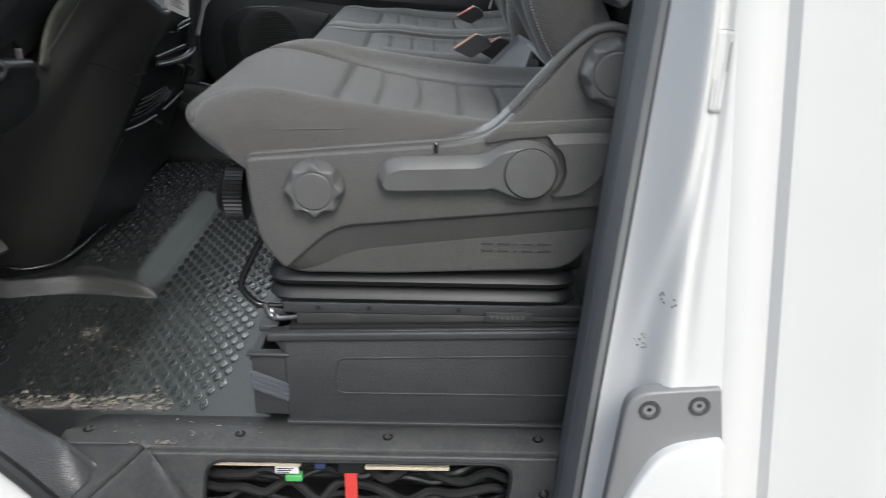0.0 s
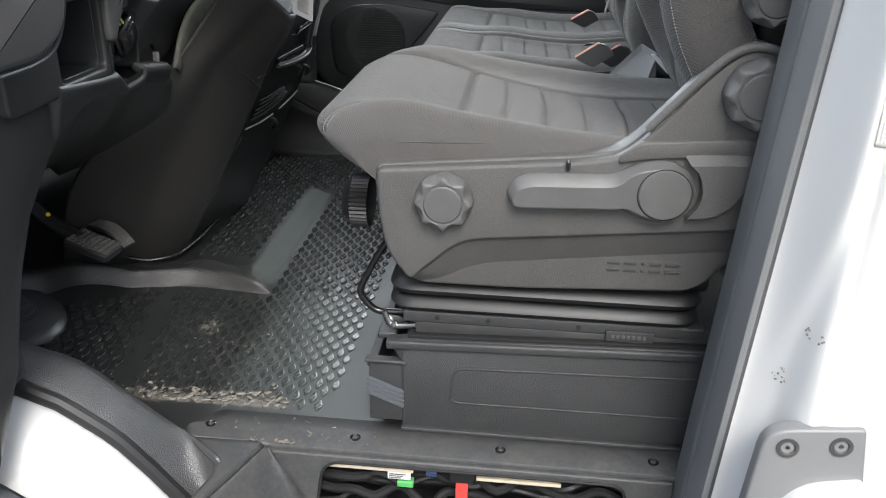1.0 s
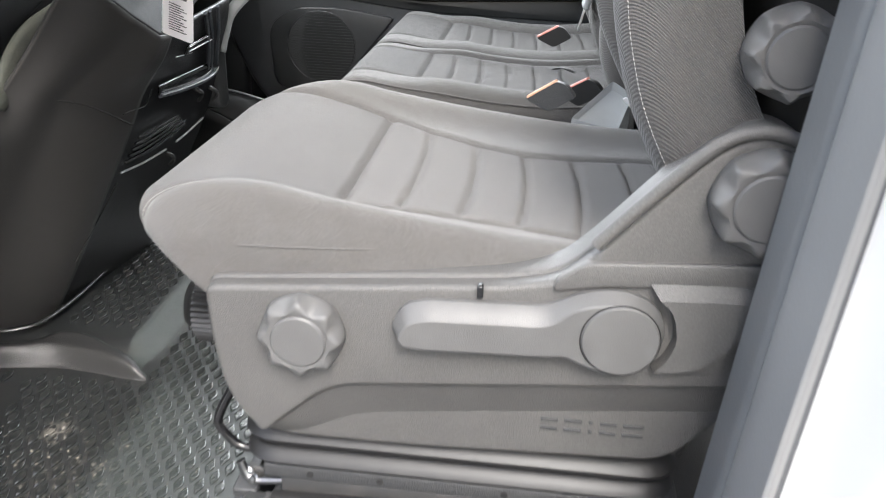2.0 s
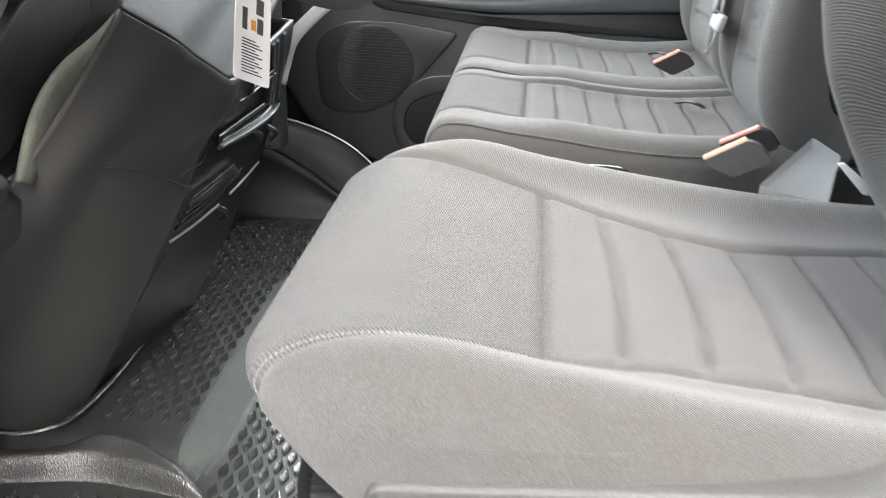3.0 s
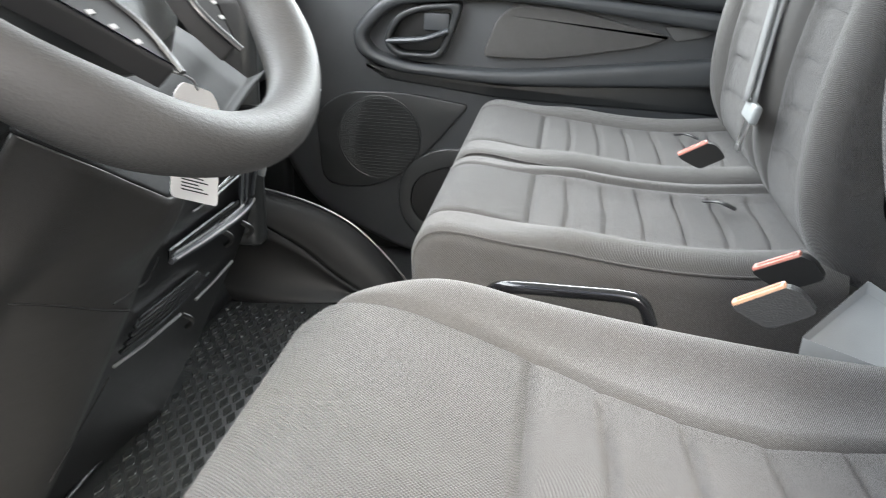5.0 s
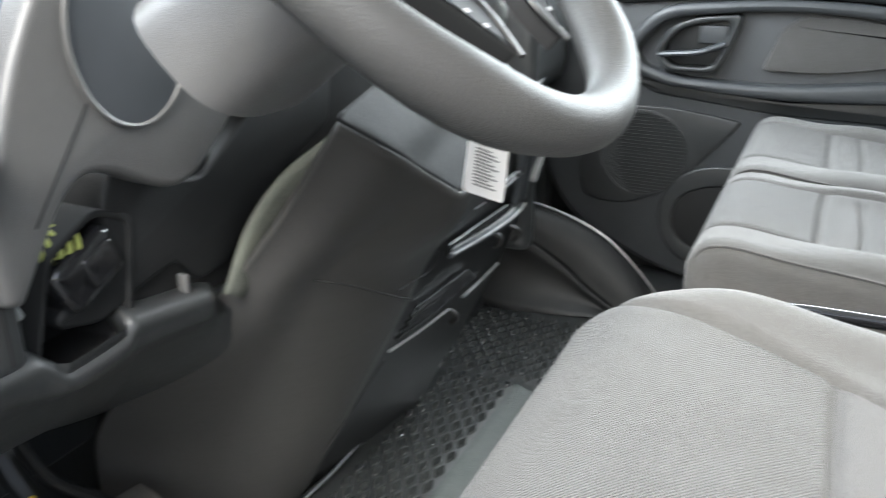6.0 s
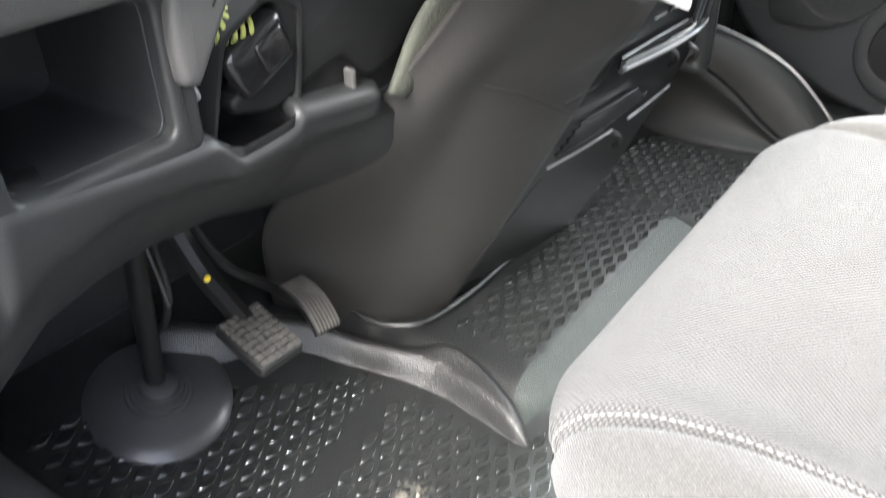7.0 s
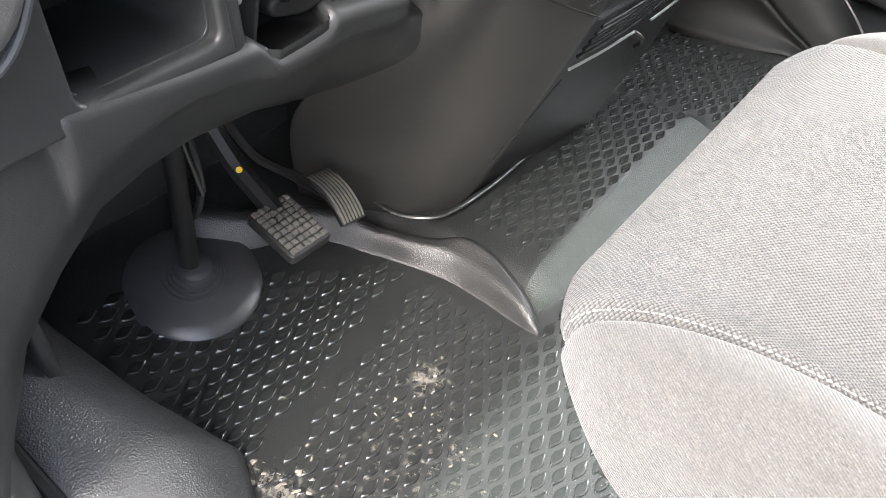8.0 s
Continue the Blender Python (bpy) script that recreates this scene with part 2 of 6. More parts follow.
def add_mud_and_darkening(m, gloss):
    """Dried mud on the mat: a smeared band along the sill and a patch by the pedals, broken up by noise. Also paints
    the mat darker under the dash.
    """
    nt = m.node_tree
    b = nt.nodes["Principled BSDF"]
    base = b.inputs["Base Color"].links[0].from_socket
    co = nt.nodes.new("ShaderNodeTexCoord").outputs["Object"]
    sep = nt.nodes.new("ShaderNodeSeparateXYZ")
    nt.links.new(co, sep.inputs[0])

    def math_node(op, a, c):
        n = nt.nodes.new("ShaderNodeMath")
        n.operation, n.use_clamp = op, op == "MULTIPLY"
        for k, v in enumerate((a, c)):
            if isinstance(v, float):
                n.inputs[k].default_value = v
            else:
                nt.links.new(v, n.inputs[k])
        return n.outputs[0]

    def ramp(v, a, c):
        n = nt.nodes.new("ShaderNodeMapRange")
        n.inputs[1].default_value, n.inputs[2].default_value = a, c
        nt.links.new(v, n.inputs[0])
        return n.outputs[0]

    x, y = sep.outputs[0], sep.outputs[1]
    band = math_node("MULTIPLY", math_node("MULTIPLY", ramp(y, 0.12, 0.04), ramp(y, 0.018, 0.034)), math_node("MULTIPLY", ramp(x, -0.08, -0.2), ramp(x, -0.62, -0.42)))
    dist = nt.nodes.new("ShaderNodeVectorMath")
    dist.operation = "DISTANCE"
    dist.inputs[1].default_value = (-0.40, 0.29, 0.0)
    nt.links.new(co, dist.inputs[0])
    patch = math_node("MULTIPLY", ramp(dist.outputs["Value"], 0.075, 0.0), 0.95)
    wide = nt.nodes.new("ShaderNodeVectorMath")
    wide.operation = "DISTANCE"
    wide.inputs[1].default_value = (-0.32, 0.17, 0.0)
    nt.links.new(co, wide.inputs[0])
    film = math_node("MULTIPLY", ramp(wide.outputs["Value"], 0.24, 0.05), 0.55)
    where = math_node("MAXIMUM", math_node("MAXIMUM", band, patch), film)
    n = nt.nodes.new("ShaderNodeTexNoise")
    n.inputs["Scale"].default_value, n.inputs["Detail"].default_value, n.inputs["Roughness"].default_value = 90, 9, 0.75
    nt.links.new(co, n.inputs["Vector"])
    total = math_node("ADD", math_node("MULTIPLY", where, 0.29), n.outputs[0])
    fac = math_node("MULTIPLY", ramp(total, 0.70, 0.82), 0.85)
    # well under the pedals: smoother, and painted darker for the dark dash it mirrors
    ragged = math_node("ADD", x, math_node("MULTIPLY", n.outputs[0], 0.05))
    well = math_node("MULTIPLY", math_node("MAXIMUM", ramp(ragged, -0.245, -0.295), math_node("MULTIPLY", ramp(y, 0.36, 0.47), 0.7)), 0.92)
    # worn mixes in this painted-in dark tone, also beyond y 0.36
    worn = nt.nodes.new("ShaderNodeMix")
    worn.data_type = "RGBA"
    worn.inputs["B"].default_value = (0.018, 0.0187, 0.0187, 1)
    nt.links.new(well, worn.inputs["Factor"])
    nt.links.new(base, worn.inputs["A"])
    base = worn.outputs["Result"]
    mix = nt.nodes.new("ShaderNodeMix")
    mix.data_type = "RGBA"
    mix.inputs["B"].default_value = (0.16, 0.147, 0.125, 1)
    nt.links.new(fac, mix.inputs["Factor"])
    nt.links.new(base, mix.inputs["A"])
    nt.links.new(mix.outputs["Result"], b.inputs["Base Color"])
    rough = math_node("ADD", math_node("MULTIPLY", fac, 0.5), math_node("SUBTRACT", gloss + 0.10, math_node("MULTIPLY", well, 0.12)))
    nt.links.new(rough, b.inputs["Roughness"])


add_mud_and_darkening(mat_dirty, 0.30)
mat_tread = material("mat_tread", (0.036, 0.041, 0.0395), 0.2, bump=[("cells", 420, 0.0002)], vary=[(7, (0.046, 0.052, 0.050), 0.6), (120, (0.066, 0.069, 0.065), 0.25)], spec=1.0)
add_mud_and_darkening(mat_tread, 0.10)
footwell_black = material("footwell_black", (0.013, 0.0135, 0.014), 0.5, bump=GRAIN, vary=[(14, (0.018, 0.018, 0.0185), 0.6), (90, (0.016, 0.016, 0.0165), 0.4)], spec=0.3)
gloss_rubber = material("gloss_rubber", (0.020, 0.021, 0.021), 0.26, bump=[("cells", 620, 0.0002)], spec=0.8)
knee_black = material("knee_black", (0.028, 0.0295, 0.030), 0.40, bump=GRAIN, vary=[(14, (0.026, 0.026, 0.027), 0.6), (90, (0.023, 0.023, 0.023), 0.4)], spec=0.5)
mat_worn = material("mat_worn", (0.030, 0.034, 0.032), 0.46, bump=[("cells", 420, 0.0008), ("noise", 60, 0.0006)], vary=[(18, (0.024, 0.030, 0.027), 0.9), (90, (0.046, 0.054, 0.049), 0.5)], spec=0.5)



# ---- building helpers ----
def thing(name, loc, label, category, group="", kind=""):
    ob = new(name)
    ob.empty_display_size = 0.05
    ob.location = loc
    return tagged(ob, label, category, group, kind)


def part(name, geo, mat, parent=None, label="", sharp=35, keep=False):
    """One mesh object from (verts, faces) or a bmesh, in world metres, under a thing or a part."""
    me = bpy.data.meshes.new(name)
    if isinstance(geo, tuple):
        me.from_pydata([tuple(map(float, v)) for v in geo[0]], [], geo[1])
    else:
        if not keep:
            bmesh.ops.recalc_face_normals(geo, faces=geo.faces)
        geo.to_mesh(me)
        geo.free()
    me.materials.append(mat)
    me.polygons.foreach_set("use_smooth", [True] * len(me.polygons))
    me.set_sharp_from_angle(angle=radians(sharp))
    ob = new(name, me)
    if parent:
        ob.parent = parent
        if parent.type == "EMPTY":
            ob.matrix_parent_inverse = Matrix.Translation(parent.location).inverted()
    if label:
        ob["label"] = label
    return ob


def solid(ob, depth, offset=-1.0):
    m = ob.modifiers.new("thickness", "SOLIDIFY")
    m.thickness, m.offset = depth, offset
    return ob


def spline(pts, n, closed=False):
    """n points along a Catmull-Rom curve, evenly spaced."""
    p = np.array(pts, float)
    k = len(p)
    ext = np.vstack([p[-1:], p, p[:2]]) if closed else np.vstack([2 * p[0] - p[1], p, 2 * p[-1] - p[-2]])
    out = []
    for i in range(k if closed else k - 1):
        a, b, c, d = ext[i], ext[i + 1], ext[i + 2], ext[i + 3]
        for u in np.linspace(0, 1, 24, endpoint=False):
            out.append(0.5 * (2 * b + (c - a) * u + (2 * a - 5 * b + 4 * c - d) * u * u + (3 * b - a - 3 * c + d) * u ** 3))
    out.append(p[0] if closed else p[-1])
    out = np.array(out)
    s = np.r_[0, np.cumsum(np.linalg.norm(np.diff(out, axis=0), axis=1))]
    t = np.linspace(0, s[-1], n + 1 if closed else n)[:n]
    return np.stack([np.interp(t, s, out[:, j]) for j in range(p.shape[1])], 1)


def rounded(pts, r, n=5):
    """A polygon with rounded corners; r is one radius or one per corner."""
    out, k = [], len(pts)
    rs = r if isinstance(r, (list, tuple)) else [r] * k
    for i in range(k):
        a, b, c = (np.array(pts[j % k], float) for j in (i - 1, i, i + 1))
        da, dc = a - b, c - b
        la, lc = np.linalg.norm(da), np.linalg.norm(dc)
        q = min(rs[i], la * 0.48, lc * 0.48)
        p0, p1 = b + da / la * q, b + dc / lc * q
        for u in np.linspace(0, 1, n):
            out.append((1 - u) ** 2 * p0 + 2 * u * (1 - u) * b + u * u * p1)
    return np.array(out)


def ring_loft(rings, cap0=True, cap1=True, closed=True):
    n = len(rings[0])
    verts = np.vstack(rings)
    faces = []
    for i in range(len(rings) - 1):
        for j in range(n if closed else n - 1):
            k = (j + 1) % n
            faces.append((i * n + j, i * n + k, (i + 1) * n + k, (i + 1) * n + j))
    if cap0:
        faces.append(tuple(range(n - 1, -1, -1)))
    if cap1:
        faces.append(tuple(range((len(rings) - 1) * n, len(rings) * n)))
    bm = bmesh.new()
    vs = [bm.verts.new(v) for v in verts]
    for f in faces:
        if len(set(f)) > 2:
            bm.faces.new([vs[i] for i in f])
    bmesh.ops.remove_doubles(bm, verts=bm.verts, dist=1e-6)
    return bm


def inset(outline, d):
    p = np.array(outline, float)
    e = np.roll(p, -1, 0) - p
    e /= np.maximum(np.linalg.norm(e, axis=1), 1e-9)[:, None]
    nrm = np.stack([-e[:, 1], e[:, 0]], 1)
    nv = nrm + np.roll(nrm, 1, 0)
    nv /= np.maximum(np.linalg.norm(nv, axis=1), 1e-9)[:, None]
    area = np.sum(p[:, 0] * np.roll(p[:, 1], -1) - np.roll(p[:, 0], -1) * p[:, 1])
    return p + nv * d * (1 if area > 0 else -1)


def lift(outline, axis, d):
    p = np.array(outline, float)
    c = np.full(len(p), float(d))
    order = {"y": (p[:, 0], c, p[:, 1]), "x": (c, p[:, 0], p[:, 1]), "z": (p[:, 0], p[:, 1], c)}[axis]
    return np.stack(order, 1)


def slab(outline, axis, face, back, bevel=0.003):
    """A plate: outline in the two other axes, its face rounded over by bevel."""
    s = 1 if back > face else -1
    rings = [lift(inset(outline, bevel * (1 - math.sin(a))), axis, face + s * bevel * (1 - math.cos(a))) for a in np.linspace(0, math.pi / 2, 4)]
    rings.append(lift(outline, axis, back))
    return ring_loft(rings)


def frame_slab(outline, hole, axis, face, back, bevel=0.003):
    """A plate with an opening; both outlines have the same number of points."""
    s = 1 if back > face else -1
    angles = np.linspace(0, math.pi / 2, 4)
    rings = [lift(hole, axis, back)]
    rings += [lift(inset(hole, -bevel * (1 - math.sin(a))), axis, face + s * bevel * (1 - math.cos(a))) for a in angles[::-1]]
    rings += [lift(inset(outline, bevel * (1 - math.sin(a))), axis, face + s * bevel * (1 - math.cos(a))) for a in angles]
    rings.append(lift(outline, axis, back))
    return ring_loft(rings, False, False)


def rect(a0, a1, b0, b1, r, n=5):
    return rounded([(a0, b0), (a1, b0), (a1, b1), (a0, b1)], r, n)


def rbox(x0, x1, y0, y1, z0, z1, b=0.004, m=None):
    bm = bmesh.new()
    bmesh.ops.create_cube(bm, size=1)
    for v in bm.verts:
        v.co = ((x0 + x1) / 2 + v.co.x * (x1 - x0), (y0 + y1) / 2 + v.co.y * (y1 - y0), (z0 + z1) / 2 + v.co.z * (z1 - z0))
    if b:
        bmesh.ops.bevel(bm, geom=list(bm.edges), offset=b, segments=3, profile=0.5, affect="EDGES")
    if m is not None:
        bmesh.ops.transform(bm, matrix=m, verts=bm.verts)
    return bm


def tube(pts, r, n=10, closed=False, flat=1.0):
    p = np.array(pts, float)
    k = len(p)
    tan = np.roll(p, -1, 0) - np.roll(p, 1, 0) if closed else np.gradient(p, axis=0)
    up, rings = Vector((0, 0, 1)), []
    if abs(Vector(tan[0]).normalized().z) > 0.9:
        up = Vector((0, 1, 0))
    for i in range(k):
        t = Vector(tan[i]).normalized()
        a = t.cross(up).normalized()
        b = a.cross(t).normalized()
        up = b
        q = r[i] if isinstance(r, (list, tuple, np.ndarray)) else r
        rings.append(np.array([p[i] + np.array(a * (q * math.cos(w)) + b * (q * flat * math.sin(w))) for w in np.linspace(0, 2 * math.pi, n, endpoint=False)]))
    if closed:
        rings.append(rings[0])
    return ring_loft(rings, not closed, not closed)


def turn_to(direction):
    return Vector(direction).to_track_quat("Z", "Y").to_matrix().to_4x4()


def lathe(profile, centre, axis, n=32, lobes=0, depth=0.0):
    """profile: rows of (radius, height along axis, how far the lobes cut in)."""
    m = Matrix.Translation(centre) @ turn_to(axis)
    rings = []
    for row in profile:
        r, h = row[0], row[1]
        cut = row[2] if len(row) > 2 else 0
        ring = []
        for w in np.linspace(0, 2 * math.pi, n, endpoint=False):
            q = r - cut * depth * (abs(math.sin(lobes * w / 2)) ** 1.4) if lobes else r
            ring.append(m @ Vector((q * math.cos(w), q * math.sin(w), h)))
        rings.append(np.array(ring))
    return ring_loft(rings)


def sheet(rows, n=None):
    """A surface through rows of points with the same count each."""
    return ring_loft([np.array(r, float) for r in rows], False, False, False)


def pillow(profile, y0, y1, r, seams, crown, ribs, front, skirt=0.0, ns=150, groove=0.007, core=None, corner=0.0):
    """An upholstered pad: a profile in x and z swept across y with rounded flanks.
    seams: two functions of x for the side seams; front: length along the profile of the cross seam; ribs: lengths of the stitched channels.
    core: a function of a profile point towards which the flanks close. Gives faces for the near flank, the far flank, the front panel and the insert."""
    p = spline(profile, ns)
    s = np.r_[0, np.cumsum(np.linalg.norm(np.diff(p, axis=0), axis=1))]
    t = np.gradient(p, axis=0)
    t /= np.linalg.norm(t, axis=1)[:, None]
    nrm = np.stack([-t[:, 1], t[:, 0]], 1)
    cols = [("n", 0.0, r + skirt)] if skirt else []
    cols += [("n", r * (1 - math.cos(a)), r * (1 - math.sin(a))) for a in np.linspace(0, math.pi / 2, 9)[:-1]]
    cols += [("a", u, 0.0) for u in np.linspace(0, 1, 12)[:-1]]
    cols += [("m", u, 0.0) for u in np.linspace(0, 1, 48)[:-1]]
    cols += [("b", u, 0.0) for u in np.linspace(0, 1, 12)]
    cols += [("f", r * (1 - math.cos(a)), r * (1 - math.sin(a))) for a in np.linspace(math.pi / 2, 0, 9)[1:]]
    if skirt:
        cols.append(("f", 0.0, r + skirt))
    nc = len(cols)
    verts = np.zeros((ns, nc, 3))
    for i in range(ns):
        ya, yb = seams[0](p[i, 0]), seams[1](p[i, 0])
        mid_gap = ((p[i] - np.array(core(p[i]))) if core else None)
        for j, (kind, u, cut) in enumerate(cols):
            y = {"n": y0 + u, "a": y0 + r + u * (ya - y0 - r), "m": ya + u * (yb - ya), "b": yb + u * (y1 - r - yb), "f": y1 - u}[kind]
            h = crown(s[i], y)
            h -= groove * (math.exp(-((y - ya) / 0.005) ** 2) + math.exp(-((y - yb) / 0.005) ** 2))
            if kind == "m":
                mid = 2 * u - 1
                bow = 0.008 * mid * mid
                edge = min(1.0, (1 - abs(mid)) * 6)
                h -= 0.0085 * math.exp(-((s[i] - front) / 0.0055) ** 2)
                if s[i] > front:
                    for q in ribs:
                        h -= groove * edge * math.exp(-((s[i] - q + bow) / 0.0045) ** 2)
            q = p[i] + nrm[i] * h
            kept = 1.0
            if core:
                gap = np.array(core(p[i])) - q
                size = np.linalg.norm(gap)
                q = q + gap / max(size, 1e-6) * min(cut, 0.93 * size)
                kept = 1 - min(cut, 0.93 * size) / max(size, 1e-6)
            else:
                q = q - nrm[i] * cut
            d = max(0.0, 1 - min(y - y0, y1 - y) / 0.10)
            verts[i, j] = (q[0] + corner * kept * d ** 1.5 * smoothstep(0.08, -0.06, p[i, 0]), y, q[1])
    sets = {"near": [], "far": [], "front": [], "insert": []}
    for i in range(ns - 1):
        for j in range(nc - 1):
            kind = cols[j][0] if cols[j + 1][0] != "n" else "n"
            key = "near" if kind in "na" else "far" if kind in "bf" else "front" if (s[i] + s[i + 1]) / 2 < front else "insert"
            a, b, c, d = i * nc + j, i * nc + j + 1, (i + 1) * nc + j + 1, (i + 1) * nc + j
            sets[key].append((d, c, b, a))
    flat = verts.reshape(-1, 3)
    out = {}
    for key, faces in sets.items():
        used = sorted({i for f in faces for i in f})
        index = {v: k for k, v in enumerate(used)}
        out[key] = (flat[used], [tuple(index[i] for i in f) for f in faces])
    return out, p, s, nrm


def smoothstep(a, b, x):
    u = min(1.0, max(0.0, (x - a) / (b - a)))
    return u * u * (3 - 2 * u)


def stitches(parent, pts, r=0.0006, gap=0.0045, label="white contrast stitching"):
    """A row of short thread stitches along a curve, as one mesh."""
    p = np.array(pts, float)
    s = np.r_[0, np.cumsum(np.linalg.norm(np.diff(p, axis=0), axis=1))]
    verts, faces = [], []
    for a in np.arange(0, s[-1] - gap, gap):
        q0 = Vector([np.interp(a, s, p[:, j]) for j in range(3)])
        q1 = Vector([np.interp(a + gap * 0.72, s, p[:, j]) for j in range(3)])
        t = (q1 - q0).normalized()
        u = t.cross(Vector((0.3, -0.5, 0.8))).normalized() * r
        w = t.cross(u).normalized() * r
        b = len(verts)
        m = (q0 + q1) / 2
        for c, f in ((q0, 0.5), (m, 1.2), (q1, 0.5)):
            verts += [c + u * f, c + w * f, c - u * f, c - w * f]
        for k in range(2):
            for i in range(4):
                j = (i + 1) % 4
                faces.append((b + 4 * k + i, b + 4 * k + j, b + 4 * k + 4 + j, b + 4 * k + 4 + i))
        faces += [(b + 3, b + 2, b + 1, b), (b + 8, b + 9, b + 10, b + 11)]
    return part("stitching", (verts, faces), thread_white, parent, label)


# ---- the shell of the cab ----
def floor_height(x, y):
    z = 0.42 * max(0.0, -0.64 - x)
    z += 0.02 * (1 - smoothstep(-0.397, -0.335, x)) * smoothstep(0.49, 0.54, y) * (1 - smoothstep(1.08, 1.115, y))
    return z


def ground_sheet():
    bm = bmesh.new()
    bmesh.ops.create_grid(bm, x_segments=2, y_segments=2, size=400)
    bmesh.ops.translate(bm, vec=(0, 0, -0.78), verts=bm.verts)
    tagged(part("ground", bm, asphalt), "worn grey asphalt yard", "ground", kind="structure")


def cab_floor():
    xs, ys = np.linspace(0.75, -1.0, 120), np.linspace(-0.056, 1.68, 112)
    rows = [[(x, y, floor_height(x, y) - 0.001) for y in ys] for x in xs]
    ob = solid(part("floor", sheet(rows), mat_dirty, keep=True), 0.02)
    tagged(ob, "dark green-grey rubber cab floor mat, muddy near the sill", "floor mat", kind="structure")
    # raised lozenges with a thin rim
    verts, faces = [], []
    rim = [(0.06, 1), (0.44, 0.56), (0.76, 0.16), (0.76, -0.16), (0.44, -0.56), (0.06, -1), (-0.06, -1), (-0.44, -0.56), (-0.76, -0.16), (-0.76, 0.16), (-0.44, 0.56), (-0.06, 1)]

    def lozenge(x, y, k):
        b = len(verts)
        tall = 0.6 + 0.4 * smoothstep(-0.26, -0.32, x) if y < 0.47 else 1.1
        for scale, h in ((1.03, -0.0006), (0.98, 0.0024 * tall), (0.93, 0.0027 * tall), (0.60, 0.0025 * tall)):
            for u, v in rim:
                # the end towards the door slopes down
                tip = 0.80 if v < -0.9 and h > 0 else 1.0
                px, py = x + u * 0.0093 * k * scale, y + v * 0.0170 * k * scale * tip
                verts.append((px, py, floor_height(px, py) + h))
        n = len(rim)
        for q in range(3):
            for i in range(n):
                j = (i + 1) % n
                faces.append((b + q * n + i, b + q * n + j, b + (q + 1) * n + j, b + (q + 1) * n + i))
        faces.append(tuple(b + 3 * n + i for i in range(n)))

    for i in range(-60, 12):
        for j in range(0, 70):
            x = -0.102 + 0.0155 * (i - 1)
            y = 0.180 + 0.0219 * (j - 8)
            if (i + j) % 2:
                continue
            ridge = float(np.interp(x, [-0.80, -0.745, -0.70, -0.622, -0.525, -0.34], [0.215, 0.27, 0.35, 0.455, 0.470, 0.465]))
            driver = -0.80 < x < (-0.112 if y < 0.10 else -0.092) and 0.045 < y < (ridge - 0.035 if x < -0.31 else 0.6)
            if driver and abs(x + 0.546 - 0.19 * (0.412 - y)) < 0.018:
                driver = False
            middle = -0.325 < x < -0.09 and 0.44 < y < 1.42
            step = -0.548 < x < -0.404 and 0.575 < y < 1.085
            beyond = -0.60 < x < -0.30 and 1.13 < y < 1.42
            if driver or middle or step or beyond:
                lozenge(x, y, 1.0)
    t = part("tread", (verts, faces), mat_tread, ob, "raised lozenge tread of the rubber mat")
    tagged(t, kind="stuff")
    rows = []
    for y in np.linspace(0.455, 1.085, 40):
        w = 0.030 * (0.55 + 0.45 * smoothstep(0.47, 0.58, y))
        rows.append([(x, y, floor_height(x, y) + 0.0006) for x in np.linspace(-0.366 - w * 1.1, -0.366 + w, 10)])
    part("ramp_strip", sheet(rows), mat_worn, ob, "smooth worn grey-green ramp of the mat")
    # the moulded ridge between the pedal well and the step: back foot, crest and near foot
    crest = spline([(-0.83, 0.262, 0.034), (-0.775, 0.320, 0.034), (-0.73, 0.396, 0.034), (-0.663, 0.450, 0.034), (-0.565, 0.482, 0.034), (-0.512, 0.509, 0.035), (-0.462, 0.507, 0.034), (-0.389, 0.484, 0.030), (-0.350, 0.462, 0.020), (-0.328, 0.450, 0.003)], 70)
    near = spline([(-0.80, 0.222), (-0.752, 0.286), (-0.715, 0.372), (-0.648, 0.426), (-0.572, 0.446), (-0.50, 0.455), (-0.432, 0.452), (-0.38, 0.446), (-0.348, 0.444), (-0.326, 0.446)], 70)
    back = spline([(-0.85, 0.290), (-0.795, 0.345), (-0.75, 0.425), (-0.675, 0.482), (-0.570, 0.520), (-0.505, 0.540), (-0.45, 0.532), (-0.38, 0.505), (-0.340, 0.472), (-0.324, 0.452)], 70)
    rows = []
    for c, a, b in zip(crest, near, back):
        row = []
        for u in np.linspace(0, 1, 9):
            q = b + (c[:2] - b) * u
            row.append((q[0], q[1], floor_height(*q) - 0.003 + (c[2] + 0.003) * math.sin(u * math.pi / 2) ** 1.5))
        for u in np.linspace(0, 1, 11)[1:]:
            q = c[:2] + (a - c[:2]) * u
            row.append((q[0], q[1], floor_height(*q) - 0.003 + (c[2] + 0.003) * (0.5 + 0.5 * math.cos(math.pi * u ** 1.8))))
        rows.append(row)
    part("ridge", sheet(rows), ridge_rubber, ob, "raised grained rubber ridge")
    lip = spline([(-0.82, 0.46, 0.115), (-0.730, 0.490, 0.060), (-0.645, 0.503, 0.033), (-0.597, 0.525, 0.031), (-0.572, 0.560, 0.031), (-0.561, 0.660, 0.031), (-0.561, 0.80, 0.033), (-0.553, 0.965, 0.038)], 60)
    part("lip", tube([(x, y, z + 0.004) for x, y, z in lip], 0.0055, 12, flat=0.7), gloss_rubber, ob, "upturned edge of the mat")


